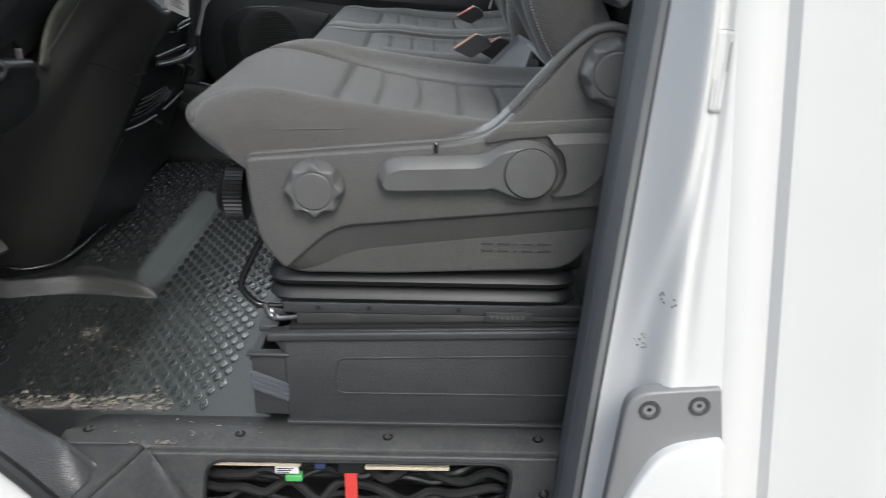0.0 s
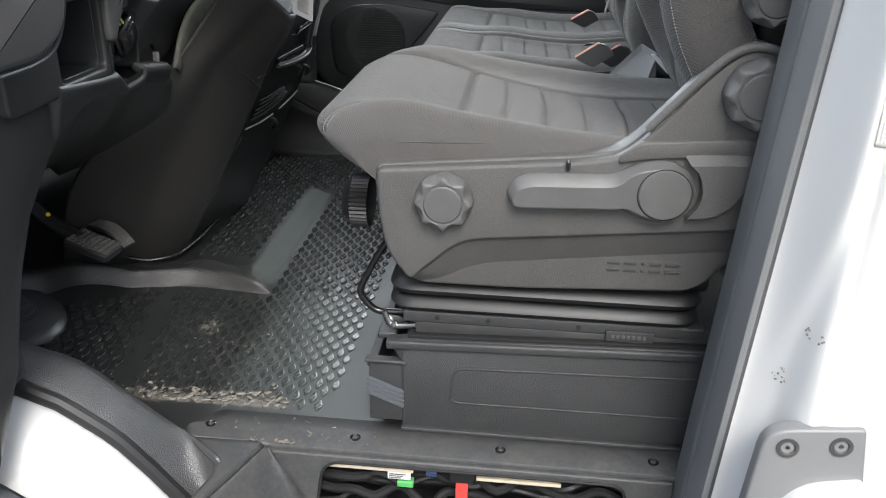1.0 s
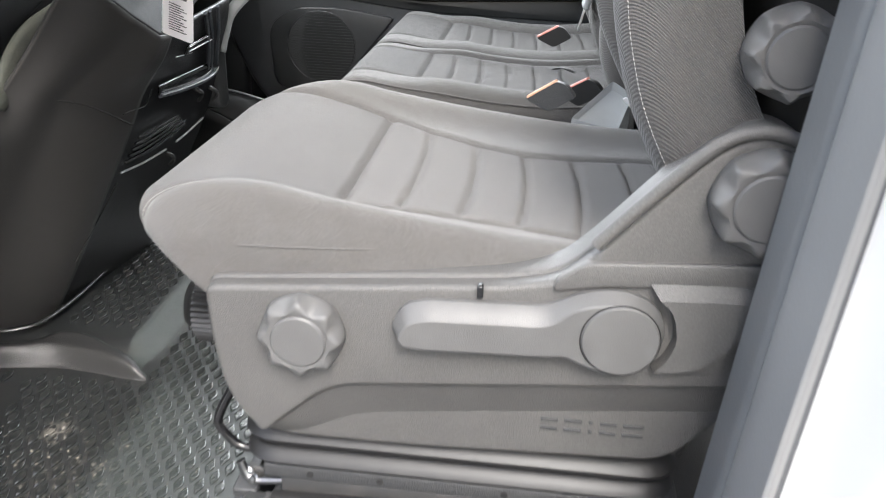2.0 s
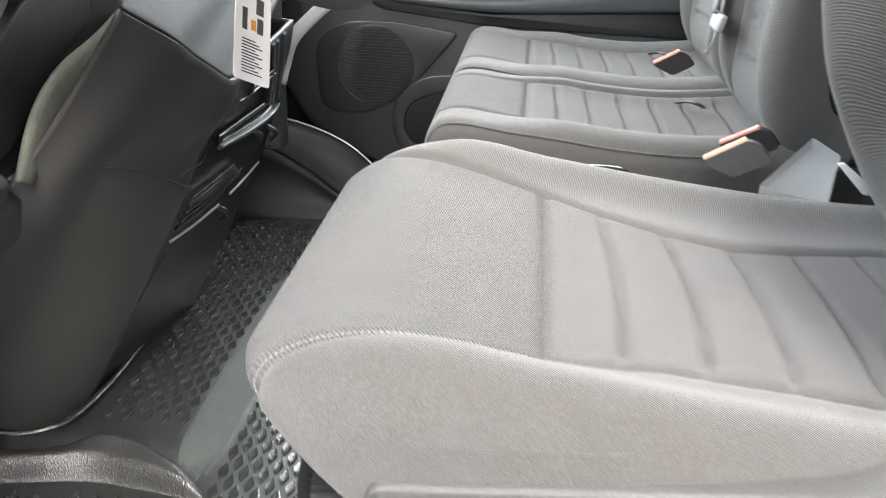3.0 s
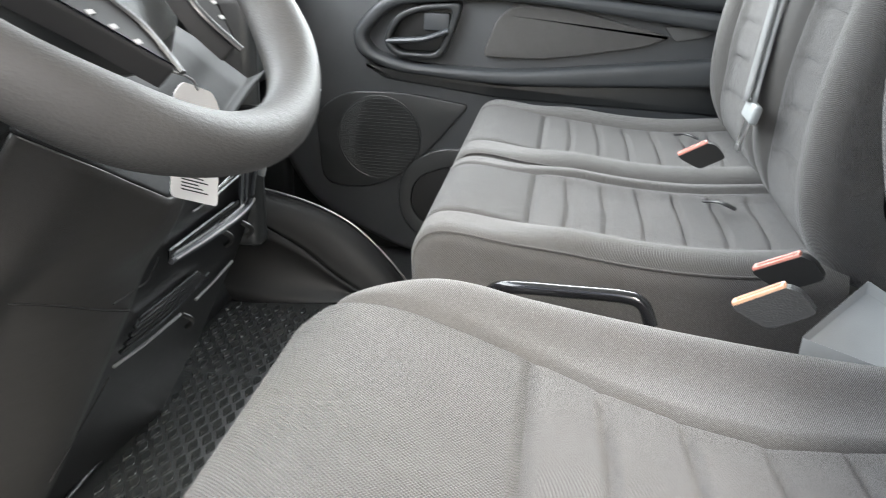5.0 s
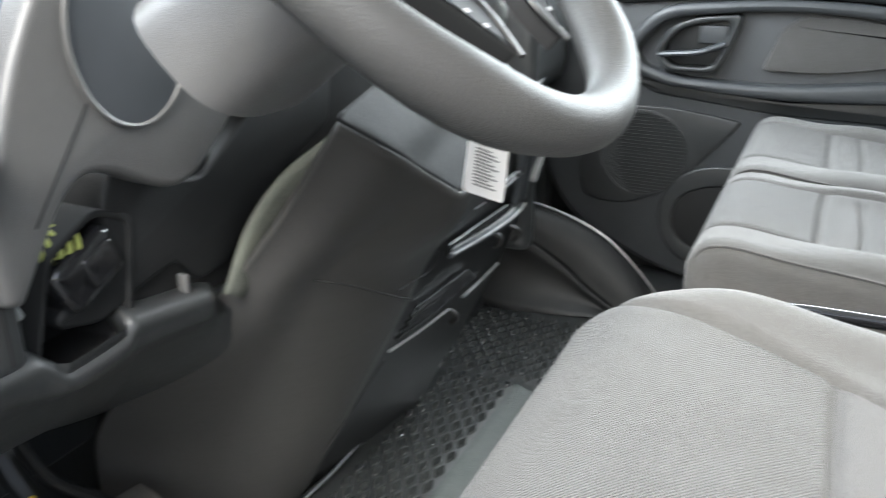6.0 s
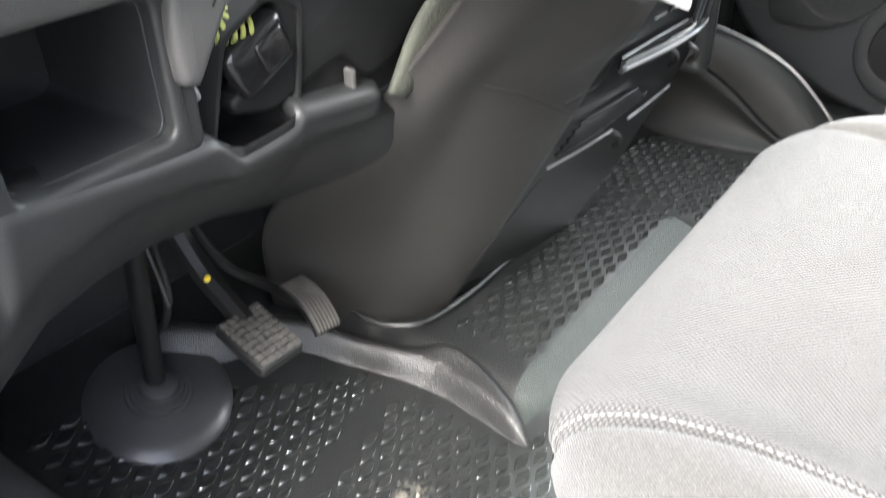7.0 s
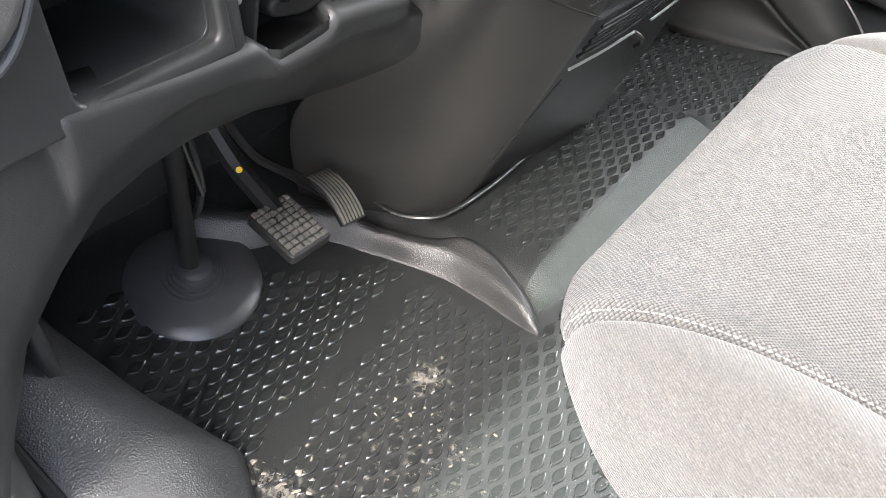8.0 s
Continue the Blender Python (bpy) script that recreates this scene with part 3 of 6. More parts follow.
def toe_board():
    rows = []
    for y in np.linspace(-0.12, 1.72, 30):
        rows.append([(-0.90 - 0.0, y, 0.10), (-0.97, y, 0.16), (-1.02, y, 0.28), (-1.06, y, 0.55), (-1.06, y, 0.9)])
    ob = solid(part("wall_front", sheet(rows), dash_black), 0.02)
    tagged(ob, "black padded toe board behind the pedals", "bulkhead", kind="structure")
    rows = [[(x, -0.075, z) for z in np.linspace(-0.02, 0.62, 12)] for x in np.linspace(-1.05, -0.62, 12)]
    tagged(solid(part("wall_kick", sheet(rows), dash_black), 0.015), "dark textured kick panel of the footwell", "trim", kind="structure")


def cab_walls():
    # back wall, roof and windscreen surround, unseen, close the cab and shape its light
    tagged(part("wall_rear", rbox(0.78, 0.82, -0.1, 1.8, -0.1, 1.55, 0.01), headliner), "unseen grey cab rear wall, added to shape the light", "wall", kind="structure")
    tagged(part("ceiling", rbox(-0.45, 0.82, -0.1, 1.8, 1.50, 1.54, 0.01), headliner), "unseen pale cab roof lining, added to shape the light", "ceiling", kind="structure")
    tagged(part("wall_upper_front", rbox(-1.45, -1.05, -0.2, 1.85, 0.1, 0.82, 0.03), dash_black), "black dashboard bulkhead", "bulkhead", kind="structure")
    for y, side in ((-0.14, "near"), (1.76, "far")):
        p = spline([(-1.30, y, 0.80), (-0.95, y, 1.12), (-0.50, y, 1.50)], 14)
        tagged(part("pillar_" + side, tube(p, 0.05, 10), dash_grey), "unseen grey windscreen pillar trim, added", "pillar", kind="structure")


def closing_panels():
    tagged(part("wall_hinge_near", rbox(-1.35, -0.485, -0.21, -0.158, 0.16, 0.76, 0.02), dash_black), "dark grey dash end cap at the door hinge", "trim", kind="structure")
    tagged(part("wall_hinge_far", rbox(-1.35, -0.56, 1.735, 1.80, -0.2, 0.80, 0.02), dash_black), "black panel at the passenger door hinge", "trim", kind="structure")
    tagged(part("wall_far_low", rbox(-1.3, 0.82, 1.765, 1.82, -0.3, 0.74, 0.01), dash_black), "dark lower body side behind the passenger door", "bodywork", kind="structure")
    tagged(part("sill_far_top", rbox(-1.3, 0.82, 1.53, 1.77, -0.3, 0.03, 0.01), dash_black), "black passenger sill", "door sill", kind="structure")


def underbody():
    # closed chassis below the cab floor, down to the ground
    tagged(part("underbody", rbox(-1.28, 0.78, 0.14, 1.76, -0.78, -0.225, 0.02), seal_rubber), "dark closed chassis under the cab", "chassis", kind="structure")
    tagged(part("step_box", rbox(-0.12, 0.50, -0.055, 0.138, -0.78, -0.226, 0.01), step_plastic), "dark plastic entry step box", "step", kind="structure")


ground_sheet()
underbody()
cab_floor()
closing_panels()
toe_board()
cab_walls()


# ---- door sill, step and pillars on the driver's side ----
def hatch_line():
    return rounded([(-0.082, -0.020), (0.402, -0.020), (0.388, -0.15), (-0.10, -0.15)], 0.034, 6)


def sill():
    # flat top, rolled over to the riser with its opening
    rows = []
    for x in np.linspace(-0.315, 0.56, 60):
        yb = -0.066
        yi = 0.012 - 0.045 * (1 - smoothstep(-0.315, -0.27, x))
        roll = smoothstep(-0.20, -0.17, x)
        rows.append([(x, yi, 0.004), (x, -0.03, 0.004), (x, yb + 0.014, 0.004 - 0.001 * roll), (x, yb + 0.004, 0.004 - 0.005 * roll), (x, yb, 0.004 - 0.014 * roll)])
    ob = solid(part("sill", sheet(rows), step_plastic), 0.006)
    tagged(ob, "dark grey plastic door sill cover, dusty with mud", "door sill", kind="structure")
    face = rounded([(-0.175, -0.008), (0.47, -0.008), (0.47, -0.22), (-0.11, -0.22)], 0.004, 6)
    part("hatch_edge", tube([(x, -0.0705, z) for x, z in hatch_line()], 0.0030, 8, True), bellow_rubber, ob, "black rounded edge of the hatch")
    hole = hatch_line()
    part("riser", frame_slab(face[::-1], hole[::-1], "y", -0.0715, -0.060, 0.003), step_plastic, ob, "upright step cover with an open hatch")
    # platform left of the step, and the slanting cheek between
    r1 = [Vector((-0.180, -0.064, 0.002)).lerp(Vector((-0.240, -0.225, 0.0)), u) for u in np.linspace(0, 1, 14)]
    r2 = [Vector((-0.172, -0.068, -0.004)).lerp(Vector((-0.113, -0.0735, -0.108)), u) for u in np.linspace(0, 1, 14)]
    rows = []
    for q in r1:
        rows.append([(float(np.interp(q.y, [-0.23, -0.15, -0.126, -0.06], [-0.250, -0.232, -0.238, -0.312])), q.y, 0.003), (float(np.interp(q.y, [-0.23, -0.15, -0.126, -0.06], [-0.248, -0.226, -0.228, -0.28])), q.y, 0.003), q + Vector((-0.010, 0, 0.002)), q + Vector((-0.003, -0.002, 0.001)), q + Vector((0.003, -0.004, -0.006))])
    solid(part("platform", sheet(rows), step_plastic, ob, "flat end of the sill cover", keep=True), 0.004, 1.0)
    rows = []
    for a, b in zip(r1, r2):
        a = a + Vector((0.003, -0.004, -0.006))
        row = []
        for u in np.linspace(0, 1, 10):
            q = a.lerp(b, u)
            q += Vector((0.004, -0.006, 0.004)) * (1 - math.sin(math.pi * u)) * smoothstep(0.75, 1.0, u)
            row.append(q)
        rows.append(row)
    solid(part("step_cheek", sheet(rows), step_plastic, ob, "slanting cheek of the step"), 0.004)
    part("cheek_edge", tube(r2, 0.0045, 10), step_plastic, ob)
    return ob


def hatch_contents():
    t = thing("battery_compartment", (0.15, 0.0, -0.2), "open compartment with black cables under the door sill", "compartment")
    box = frame_slab(rect(-0.13, 0.43, -0.20, -0.012, 0.004), rect(-0.125, 0.425, -0.195, -0.017, 0.004), "y", -0.058, 0.09, 0.0005)
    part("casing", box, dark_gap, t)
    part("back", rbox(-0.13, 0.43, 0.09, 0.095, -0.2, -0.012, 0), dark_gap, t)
    for x0, x1, z in ((-0.077, 0.062, -0.040), (0.165, 0.30, -0.043)):
        part("cream_strip", rbox(x0, x1, -0.056, -0.030, z - 0.003, z + 0.003, 0.001, Matrix.Translation((0, 0, -0.003 * (x0 + 0.08)))), cream, t, "cream foam edge strip")
    for k in range(9):
        z = -0.075 - 0.012 * (k % 5)
        y = -0.03 + 0.012 * (k % 4)
        pts = [(-0.12 + 0.04 * i + random.uniform(-0.01, 0.01), y + random.uniform(-0.012, 0.012), z + random.uniform(-0.014, 0.014)) for i in range(14)]
        part("cable", tube(spline(pts, 50), random.uniform(0.004, 0.009), 8), satin_black if k % 4 == 1 else dark_gap, t)
    part("red_strap", rbox(0.132, 0.152, -0.056, -0.050, -0.19, -0.045, 0.001), red_strap, t, "red pull strap")
    part("strap_clip", rbox(0.122, 0.162, -0.060, -0.046, -0.052, -0.03, 0.003), satin_black, t)
    part("green_clip", rbox(0.035, 0.062, -0.05, -0.035, -0.078, -0.066, 0.002), green_clip, t, "bright green connector")
    part("blue_clip", rbox(0.082, 0.10, -0.045, -0.03, -0.056, -0.045, 0.002), blue_clip, t, "blue connector")
    part("label", rbox(0.02, 0.058, -0.052, -0.050, -0.060, -0.045, 0.0005), paper, t, "small white printed label")
    for k in range(3):
        part("print_line", rbox(0.023, 0.05 - 0.004 * k, -0.0535, -0.0525, -0.050 - 0.0035 * k, -0.0488 - 0.0035 * k, 0), ink, t)


def sill_screws():
    base = thing("screw", (-0.28, -0.03, 0.004), "recessed black cross-head screw in the sill cover", "screw", "sill screws")
    c = base.location
    part("washer", lathe([(0.0085, 0), (0.0085, 0.0012), (0.0065, 0.0022), (0.0055, 0.0008)], c, (0, 0, 1), 20), gloss_black, base)
    part("head", lathe([(0.0052, 0), (0.0050, 0.0020), (0.0030, 0.0034), (0.0016, 0.0034), (0.0012, 0.0018)], c, (0, 0, 1), 16), rail_steel, base, "worn steel screw head")
    for x, y in ((-0.035, -0.036), (0.201, -0.038), (0.441, -0.038)):
        copy_thing(base, Matrix.Translation((x, y, 0.004)))
    low = copy_thing(base, pose(0.452, -0.0725, -0.075, 90))
    low["label"] = "black screw in the riser of the step cover"


def seal_z(x):
    return float(np.interp(x, [-0.95, -0.8, -0.65, -0.537, -0.458, -0.383, -0.337, -0.296, -0.22, -0.1], [0.36, 0.27, 0.20, 0.142, 0.112, 0.060, 0.010, -0.042, -0.13, -0.26]))


def front_sill_trim():
    # trim over the wheel arch at the front of the door opening
    rows = []
    for x in np.linspace(-1.0, -0.233, 60):
        h = seal_z(x)
        yi = float(np.interp(x, [-1.0, -0.78, -0.60, -0.512, -0.378, -0.308, -0.233], [0.0, 0.010, 0.045, 0.060, -0.018, -0.060, -0.122]))
        zi = floor_height(x, 0.0) + 0.0
        a, b = Vector((x, yi, zi - 0.004 + 0.012 * smoothstep(-0.46, -0.33, x))), Vector((x, -0.125, h + 0.012))
        row = [a]
        for u in (0.08, 0.2, 0.35, 0.5, 0.65, 0.8, 0.92):
            q = a.lerp(b, u)
            q.z = a.z + (b.z - a.z) * math.sin(u * math.pi / 2) ** 0.8
            q.z += 0.012 * math.sin(math.pi * u) * smoothstep(-0.225, -0.35, x)
            row.append(q)
        row += [b, b + Vector((0, -0.012, -0.006)), b + Vector((0, -0.018, -0.03))]
        rows.append(row)
    tagged(solid(part("sill_trim", sheet(rows), trim_leather), 0.004), "scuffed dark grey grained trim over the wheel arch", "trim", kind="structure")
    seal = [(x, -0.146, seal_z(x) - 0.006) for x in np.linspace(-1.0, -0.16, 40)]
    tagged(part("door_seal", tube(seal, 0.013, 10), bellow_rubber), "black rubber door seal", "seal", kind="structure")
    rows = []
    for x in np.linspace(-1.0, -0.16, 40):
        z = seal_z(x)
        rows.append([(x, -0.150, z - 0.012), (x, -0.165, z - 0.012), (x - 0.004, -0.20, z - 0.022), (x - 0.03, -0.235, z - 0.05), (x - 0.04, -0.25, z - 0.075)])
    tagged(solid(part("sill_body", sheet(rows), white_paint), 0.003), "white painted body edge under the door seal", "bodywork", kind="structure")
    rows = []
    for x in np.linspace(-1.0, -0.16, 40):
        z = seal_z(x)
        rows.append([(x - 0.041, -0.252, z - 0.078), (x - 0.05, -0.275, z - 0.10), (x - 0.06, -0.29, z - 0.16), (x - 0.06, -0.29, z - 0.5)])
    tagged(solid(part("wing_trim", sheet(rows), seal_rubber), 0.004), "dark grey plastic wing edge", "bodywork", kind="structure")


def pillar_y(x, z):
    """Outer face of the white pillar, with the pressed swages that sweep down it."""
    x0 = 0.474 + 0.062 * z
    u = (x - x0 - 0.004) / (0.566 + 0.115 * (0.7 - z) - x0)
    y = -0.199 - 0.085 * smoothstep(0.0, 0.55, u)
    c = 0.30 + 0.45 * smoothstep(0.25, 0.75, z) - 0.12 * (1 - smoothstep(-0.1, 0.3, z))
    y += 0.010 * math.exp(-((u - c) / 0.09) ** 2) * smoothstep(0.02, 0.2, z)
    d = 0.62 + 0.25 * smoothstep(0.35, 0.75, z)
    return y + 0.007 * math.exp(-((u - d) / 0.07) ** 2) * smoothstep(0.2, 0.4, z)


def on_pillar(x0, x1, z0, z1, off, n):
    """A thin film laid on the pillar."""
    return sheet([[(x, pillar_y(x, z) - off, z) for x in np.linspace(x0, x1, n)] for z in np.linspace(z0, z1, 2 * n)])


def rear_pillar():
    # dark reveal of the door opening, then the white pillar
    rows, outer = [], []
    for z in np.linspace(-0.45, 1.55, 40):
        lean = 0.062 * z
        dx = 0.4765 + lean
        rows.append([(dx + 0.06, -0.02, z), (dx + 0.012, -0.045, z), (dx, -0.058, z), (dx, -0.10, z), (dx, -0.122, z)])
        outer.append([(dx + 0.0005, -0.121, z), (dx - 0.002, -0.130, z), (dx - 0.001, -0.15, z), (dx - 0.002, -0.185, z), (dx - 0.002, -0.197, z), (dx + 0.003, -0.200, z)])
    tagged(solid(part("pillar_reveal", sheet(rows), pillar_grey), 0.004), "grey rubber-faced door opening edge", "pillar trim", kind="structure")
    tagged(solid(part("pillar_return", sheet(outer), reveal_grey), 0.004), "grey outer return of the door pillar", "pillar", kind="structure")
    seal = [(0.4765 + 0.062 * z + 0.002, -0.197, z) for z in np.linspace(-0.45, 1.5, 30)]
    tagged(part("pillar_seal", tube(seal, 0.006, 8), seal_rubber), "grey rubber pillar seal", "seal", kind="structure")
    rows = []
    zs = np.linspace(-0.50, 1.55, 110)
    for z in zs:
        x0 = 0.474 + 0.062 * z
        row = []
        for u in np.linspace(0, 1, 40):
            x = x0 + 0.004 + u * (0.566 + 0.115 * (0.7 - z) - x0)
            row.append((x, pillar_y(x, z), z))
        rows.append(row)
    ob = part("pillar_rear", sheet(rows), white_paint)
    tagged(solid(ob, 0.003, 1.0), "white painted door pillar with pressed swages and chips", "pillar", kind="structure")
    # panel seam and the load body side behind it
    rows = []
    for z in np.linspace(-0.55, 1.55, 30):
        xe = 0.5685 + 0.115 * (0.7 - z)
        rows.append([(xe, -0.278, z), (xe + 0.0004, -0.2835, z), (xe + 0.002, -0.2845, z), (xe + 0.028, -0.285, z), (xe + 0.040, -0.281, z), (xe + 0.052, -0.282, z), (xe + 0.062, -0.293, z), (xe + 0.16, -0.308, z), (xe + 0.175, -0.312, z), (xe + 0.20, -0.313, z), (xe + 0.205, -0.25, z)])
    tagged(solid(part("body_side", sheet(rows), white_paint), 0.003), "white painted body side with a folded edge", "bodywork", kind="structure")
    for x, z, s in ((0.547, 0.371, 1.0), (0.528, 0.296, 0.9), (0.531, 0.309, 0.5)):
        verts, faces = [], []
        for k in range(9):
            cx, cz, r = x + random.uniform(-0.007, 0.007) * s, z + random.uniform(-0.006, 0.006) * s, random.uniform(0.0009, 0.0024) * s
            b = len(verts)
            verts.append((cx, pillar_y(cx, cz) - 0.0026, cz))
            for w in range(6):
                q = r * random.uniform(0.5, 1.2)
                verts.append((cx + q * math.cos(w * 1.047), pillar_y(cx, cz) - 0.0014, cz + q * math.sin(w * 1.047)))
            for w in range(6):
                faces.append((b, b + 1 + w, b + 1 + (w + 1) % 6))
        tagged(part("mud_splash", (verts, faces), mud), "small splash of dried brown mud on white paint", "mud")
    # printed sticker
    tagged(solid(part("sticker", on_pillar(0.557, 0.569, 0.596, 0.682, 0.0010, 8), white_paint), 0.0004, 0.0), "small white printed sticker on the pillar", "sticker")
    st = bpy.data.objects["sticker"]
    for x0, x1, z0, z1 in ((0.5575, 0.5695, 0.6812, 0.6818), (0.5575, 0.5695, 0.5962, 0.5968), (0.5575, 0.5582, 0.597, 0.632), (0.5690, 0.5696, 0.640, 0.670), (0.5615, 0.5619, 0.602, 0.630), (0.5650, 0.5654, 0.600, 0.648)):
        solid(part("print_line", on_pillar(x0 - 0.0005, x1 - 0.0005, z0, z1, 0.0016, 6), faint_ink, st), 0.0003, 0.0)



def filler_flap():
    t = thing("filler_flap", (0.56, -0.25, 0.0), "white rounded filler flap in a grey plastic surround", "flap")
    o = rounded([(0.508, 0.258), (0.618, 0.268), (0.645, 0.10), (0.655, -0.25), (0.47, -0.25), (0.492, 0.05)], [0.03, 0.006, 0.01, 0.01, 0.01, 0.1], 6)
    part("surround", slab(o, "y", -0.291, -0.272, 0.004), reveal_grey, t, "grey plastic surround")
    o = rounded([(0.552, 0.186), (0.628, 0.200), (0.646, 0.05), (0.652, -0.25), (0.490, -0.25), (0.508, 0.09)], [0.035, 0.010, 0.05, 0.01, 0.01, 0.06], 8)
    part("flap", slab(o, "y", -0.308, -0.287, 0.006), white_paint, t, "white painted flap")
    for x, z in ((0.535, 0.236), (0.594, 0.243)):
        part("screw_cup", lathe([(0.013, 0), (0.013, 0.003), (0.009, 0.003), (0.007, 0.0005), (0.003, 0.001)], (x, -0.290, z), (0, -1, 0), 20), step_plastic, t)


sill()
hatch_contents()
sill_screws()
front_sill_trim()
rear_pillar()
filler_flap()


# ---- the driver's seat ----
def knob(parent, c, r, depth, lobes=8):
    """A fluted rotary knob with a domed cap, facing the door."""
    k = part("knob", lathe([(r * 0.96, 0), (r, depth * 0.10, 0.15), (r, depth * 0.34, 0.30), (r * 0.995, depth * 0.55, 0.75), (r * 0.98, depth * 0.78, 1.15), (r * 0.94, depth * 0.93, 1.35), (r * 0.88, depth, 1.2), (r * 0.74, depth * 1.02, 0.15), (r * 0.66, depth * 0.97)], c, (0, -1, 0), 160, lobes, r * 0.135), knob_plastic, parent, "fluted grey adjuster knob")
    cap_c = (c[0], c[1] - depth * 0.955, c[2])
    part("cap", lathe([(r * 0.64, 0), (r * 0.64, 0.0014), (r * 0.60, 0.0030), (r * 0.3, 0.0036)], cap_c, (0, -1, 0), 40), knob_plastic, k)
    part("collar", lathe([(r * 0.80, 0), (r * 0.80, 0.010)], (c[0], c[1] + 0.009, c[2]), (0, -1, 0), 32), satin_black, k)
    return k


def driver_seat():
    t = thing("driver_seat", (0.25, 0.26, 0.0), "grey cloth driver seat on a black suspension base", "seat")
    # cushion
    prof = [(0.06, 0.424), (-0.02, 0.428), (-0.078, 0.447), (-0.112, 0.482), (-0.105, 0.510), (-0.066, 0.528), (-0.01, 0.533), (0.05, 0.527), (0.115, 0.515), (0.25, 0.497), (0.40, 0.484), (0.54, 0.482)]

    def crown(s, y):
        side = math.exp(-((y - 0.045) / 0.035) ** 2) + math.exp(-((y - 0.485) / 0.035) ** 2)
        return 0.020 * side * smoothstep(0.16, 0.40, s) - 0.004

    def near_seam(x):
        return float(np.interp(x, [-0.11, -0.09, -0.05, 0.0, 0.05, 0.11, 0.20, 0.30, 0.45], [0.050, 0.055, 0.061, 0.066, 0.072, 0.082, 0.112, 0.116, 0.110]))

    def far_seam(x):
        return float(np.interp(x, [-0.11, -0.06, 0.0, 0.11, 0.18, 0.25, 0.31, 0.45], [0.478, 0.462, 0.448, 0.422, 0.394, 0.374, 0.366, 0.400]))

    def inward(q):
        return (max(q[0], 0.040), 0.400)

    q = spline(prof, 400)
    qs = np.r_[0, np.cumsum(np.linalg.norm(np.diff(q, axis=0), axis=1))]
    front = float(np.interp(0.114, q[150:, 0], qs[150:]))
    ribs = [front + 0.066 * k for k in range(1, 7)]
    sets, p, s, nrm = pillow(prof, 0.002, 0.53, 0.045, (near_seam, far_seam), crown, ribs, front, 0.12, 220, core=inward, corner=0.058)
    cushion = part("seat_cushion", sets["insert"], fabric_insert, t, "quilted mid-grey cushion insert", 60)
    part("front_panel", sets["front"], fabric_front, cushion, "lighter woven front panel", 60)
    part("bolster", sets["near"], fabric_side, cushion, "dark ribbed cloth side bolster", 60)
    part("bolster", sets["far"], fabric_side, cushion, "dark ribbed cloth side bolster", 60)
    line = []
    for i in range(0, 220, 2):
        if s[i] < front and p[i, 1] > 0.452:
            y = near_seam(p[i, 0]) + 0.004
            h = crown(s[i], y) - 0.0028
            d = max(0.0, 1 - (y - 0.002) / 0.10)
            line.append((p[i, 0] + nrm[i, 0] * h + 0.058 * d ** 1.5 * smoothstep(0.08, -0.06, p[i, 0]), y, p[i, 1] + nrm[i, 1] * h))
    stitches(cushion, line)
    # sewn seam along the flank
    line = []
    top = p[int(np.argmin(p[:, 0])):]
    for x in np.linspace(0.03, 0.40, 60):
        drop = max(0.0, float(np.interp(x, top[:, 0], top[:, 1])) + crown(0.3, 0.02) - 0.494 - 0.010 * x)
        a = math.asin(max(0.0, min(1.0, 1 - drop / 0.045)))
        line.append((x, 0.0020 + 0.045 * (1 - math.cos(a)) + 0.0, 0.494 + 0.010 * x))
    part("seam_cord", tube(line, 0.0010, 6), fabric_side, cushion, "sewn seam cord")
    # backrest
    bp = [(0.60, 0.43), (0.53, 0.455), (0.48, 0.50), (0.425, 0.585), (0.385, 0.67), (0.365, 0.78), (0.385, 0.93), (0.43, 1.08), (0.50, 1.16), (0.57, 1.15), (0.62, 1.10)]

    def bcrown(s, y):
        mid = smoothstep(0.06, 0.14, y) * (1 - smoothstep(0.39, 0.47, y))
        return -0.055 * mid * smoothstep(0.12, 0.3, s)

    sets, p, s, nrm = pillow(bp, 0.012, 0.515, 0.05, (lambda x: 0.115, lambda x: 0.41), bcrown, [0.25 + 0.085 * k for k in range(8)], 0.02, 0.05, 130)
    back = part("backrest", sets["insert"], fabric_insert, t, "quilted grey backrest insert", 60)
    part("bolster", sets["near"], fabric_side, back, "dark ribbed cloth backrest bolster", 60)
    part("bolster", sets["far"], fabric_side, back, "dark ribbed cloth backrest bolster", 60)
    part("lower_edge", sets["front"], fabric_side, back, "", 60)
    for y in (0.030, 0.497):
        line = []
        for i in range(0, 130, 2):
            if 0.50 < p[i, 1] < 1.12:
                cut = 0.05 * (1 - math.sqrt(max(0.0, 1 - (1 - 0.018 / 0.05) ** 2)))
                h = -cut + 0.0012
                line.append((p[i, 0] + nrm[i, 0] * h, y, p[i, 1] + nrm[i, 1] * h))
        stitches(back, line)
    part("back_shell", rbox(0.50, 0.62, 0.05, 0.48, 0.44, 1.05, 0.03, None), satin_black, t)

    # outer side panel: shaped plate, proud upper half, lever well
    o = rounded([(0.000, 0.462), (0.30, 0.490), (0.345, 0.500), (0.370, 0.524), (0.455, 0.624), (0.50, 0.656), (0.550, 0.631), (0.580, 0.56), (0.575, 0.43), (0.535, 0.37), (0.480, 0.300), (0.455, 0.288), (0.20, 0.276), (0.050, 0.276), (0.012, 0.330), (0.000, 0.40)],
                [0.014, 0.02, 0.03, 0.02, 0.04, 0.05, 0.05, 0.05, 0.05, 0.04, 0.03, 0.03, 0.05, 0.03, 0.03, 0.03], 6)
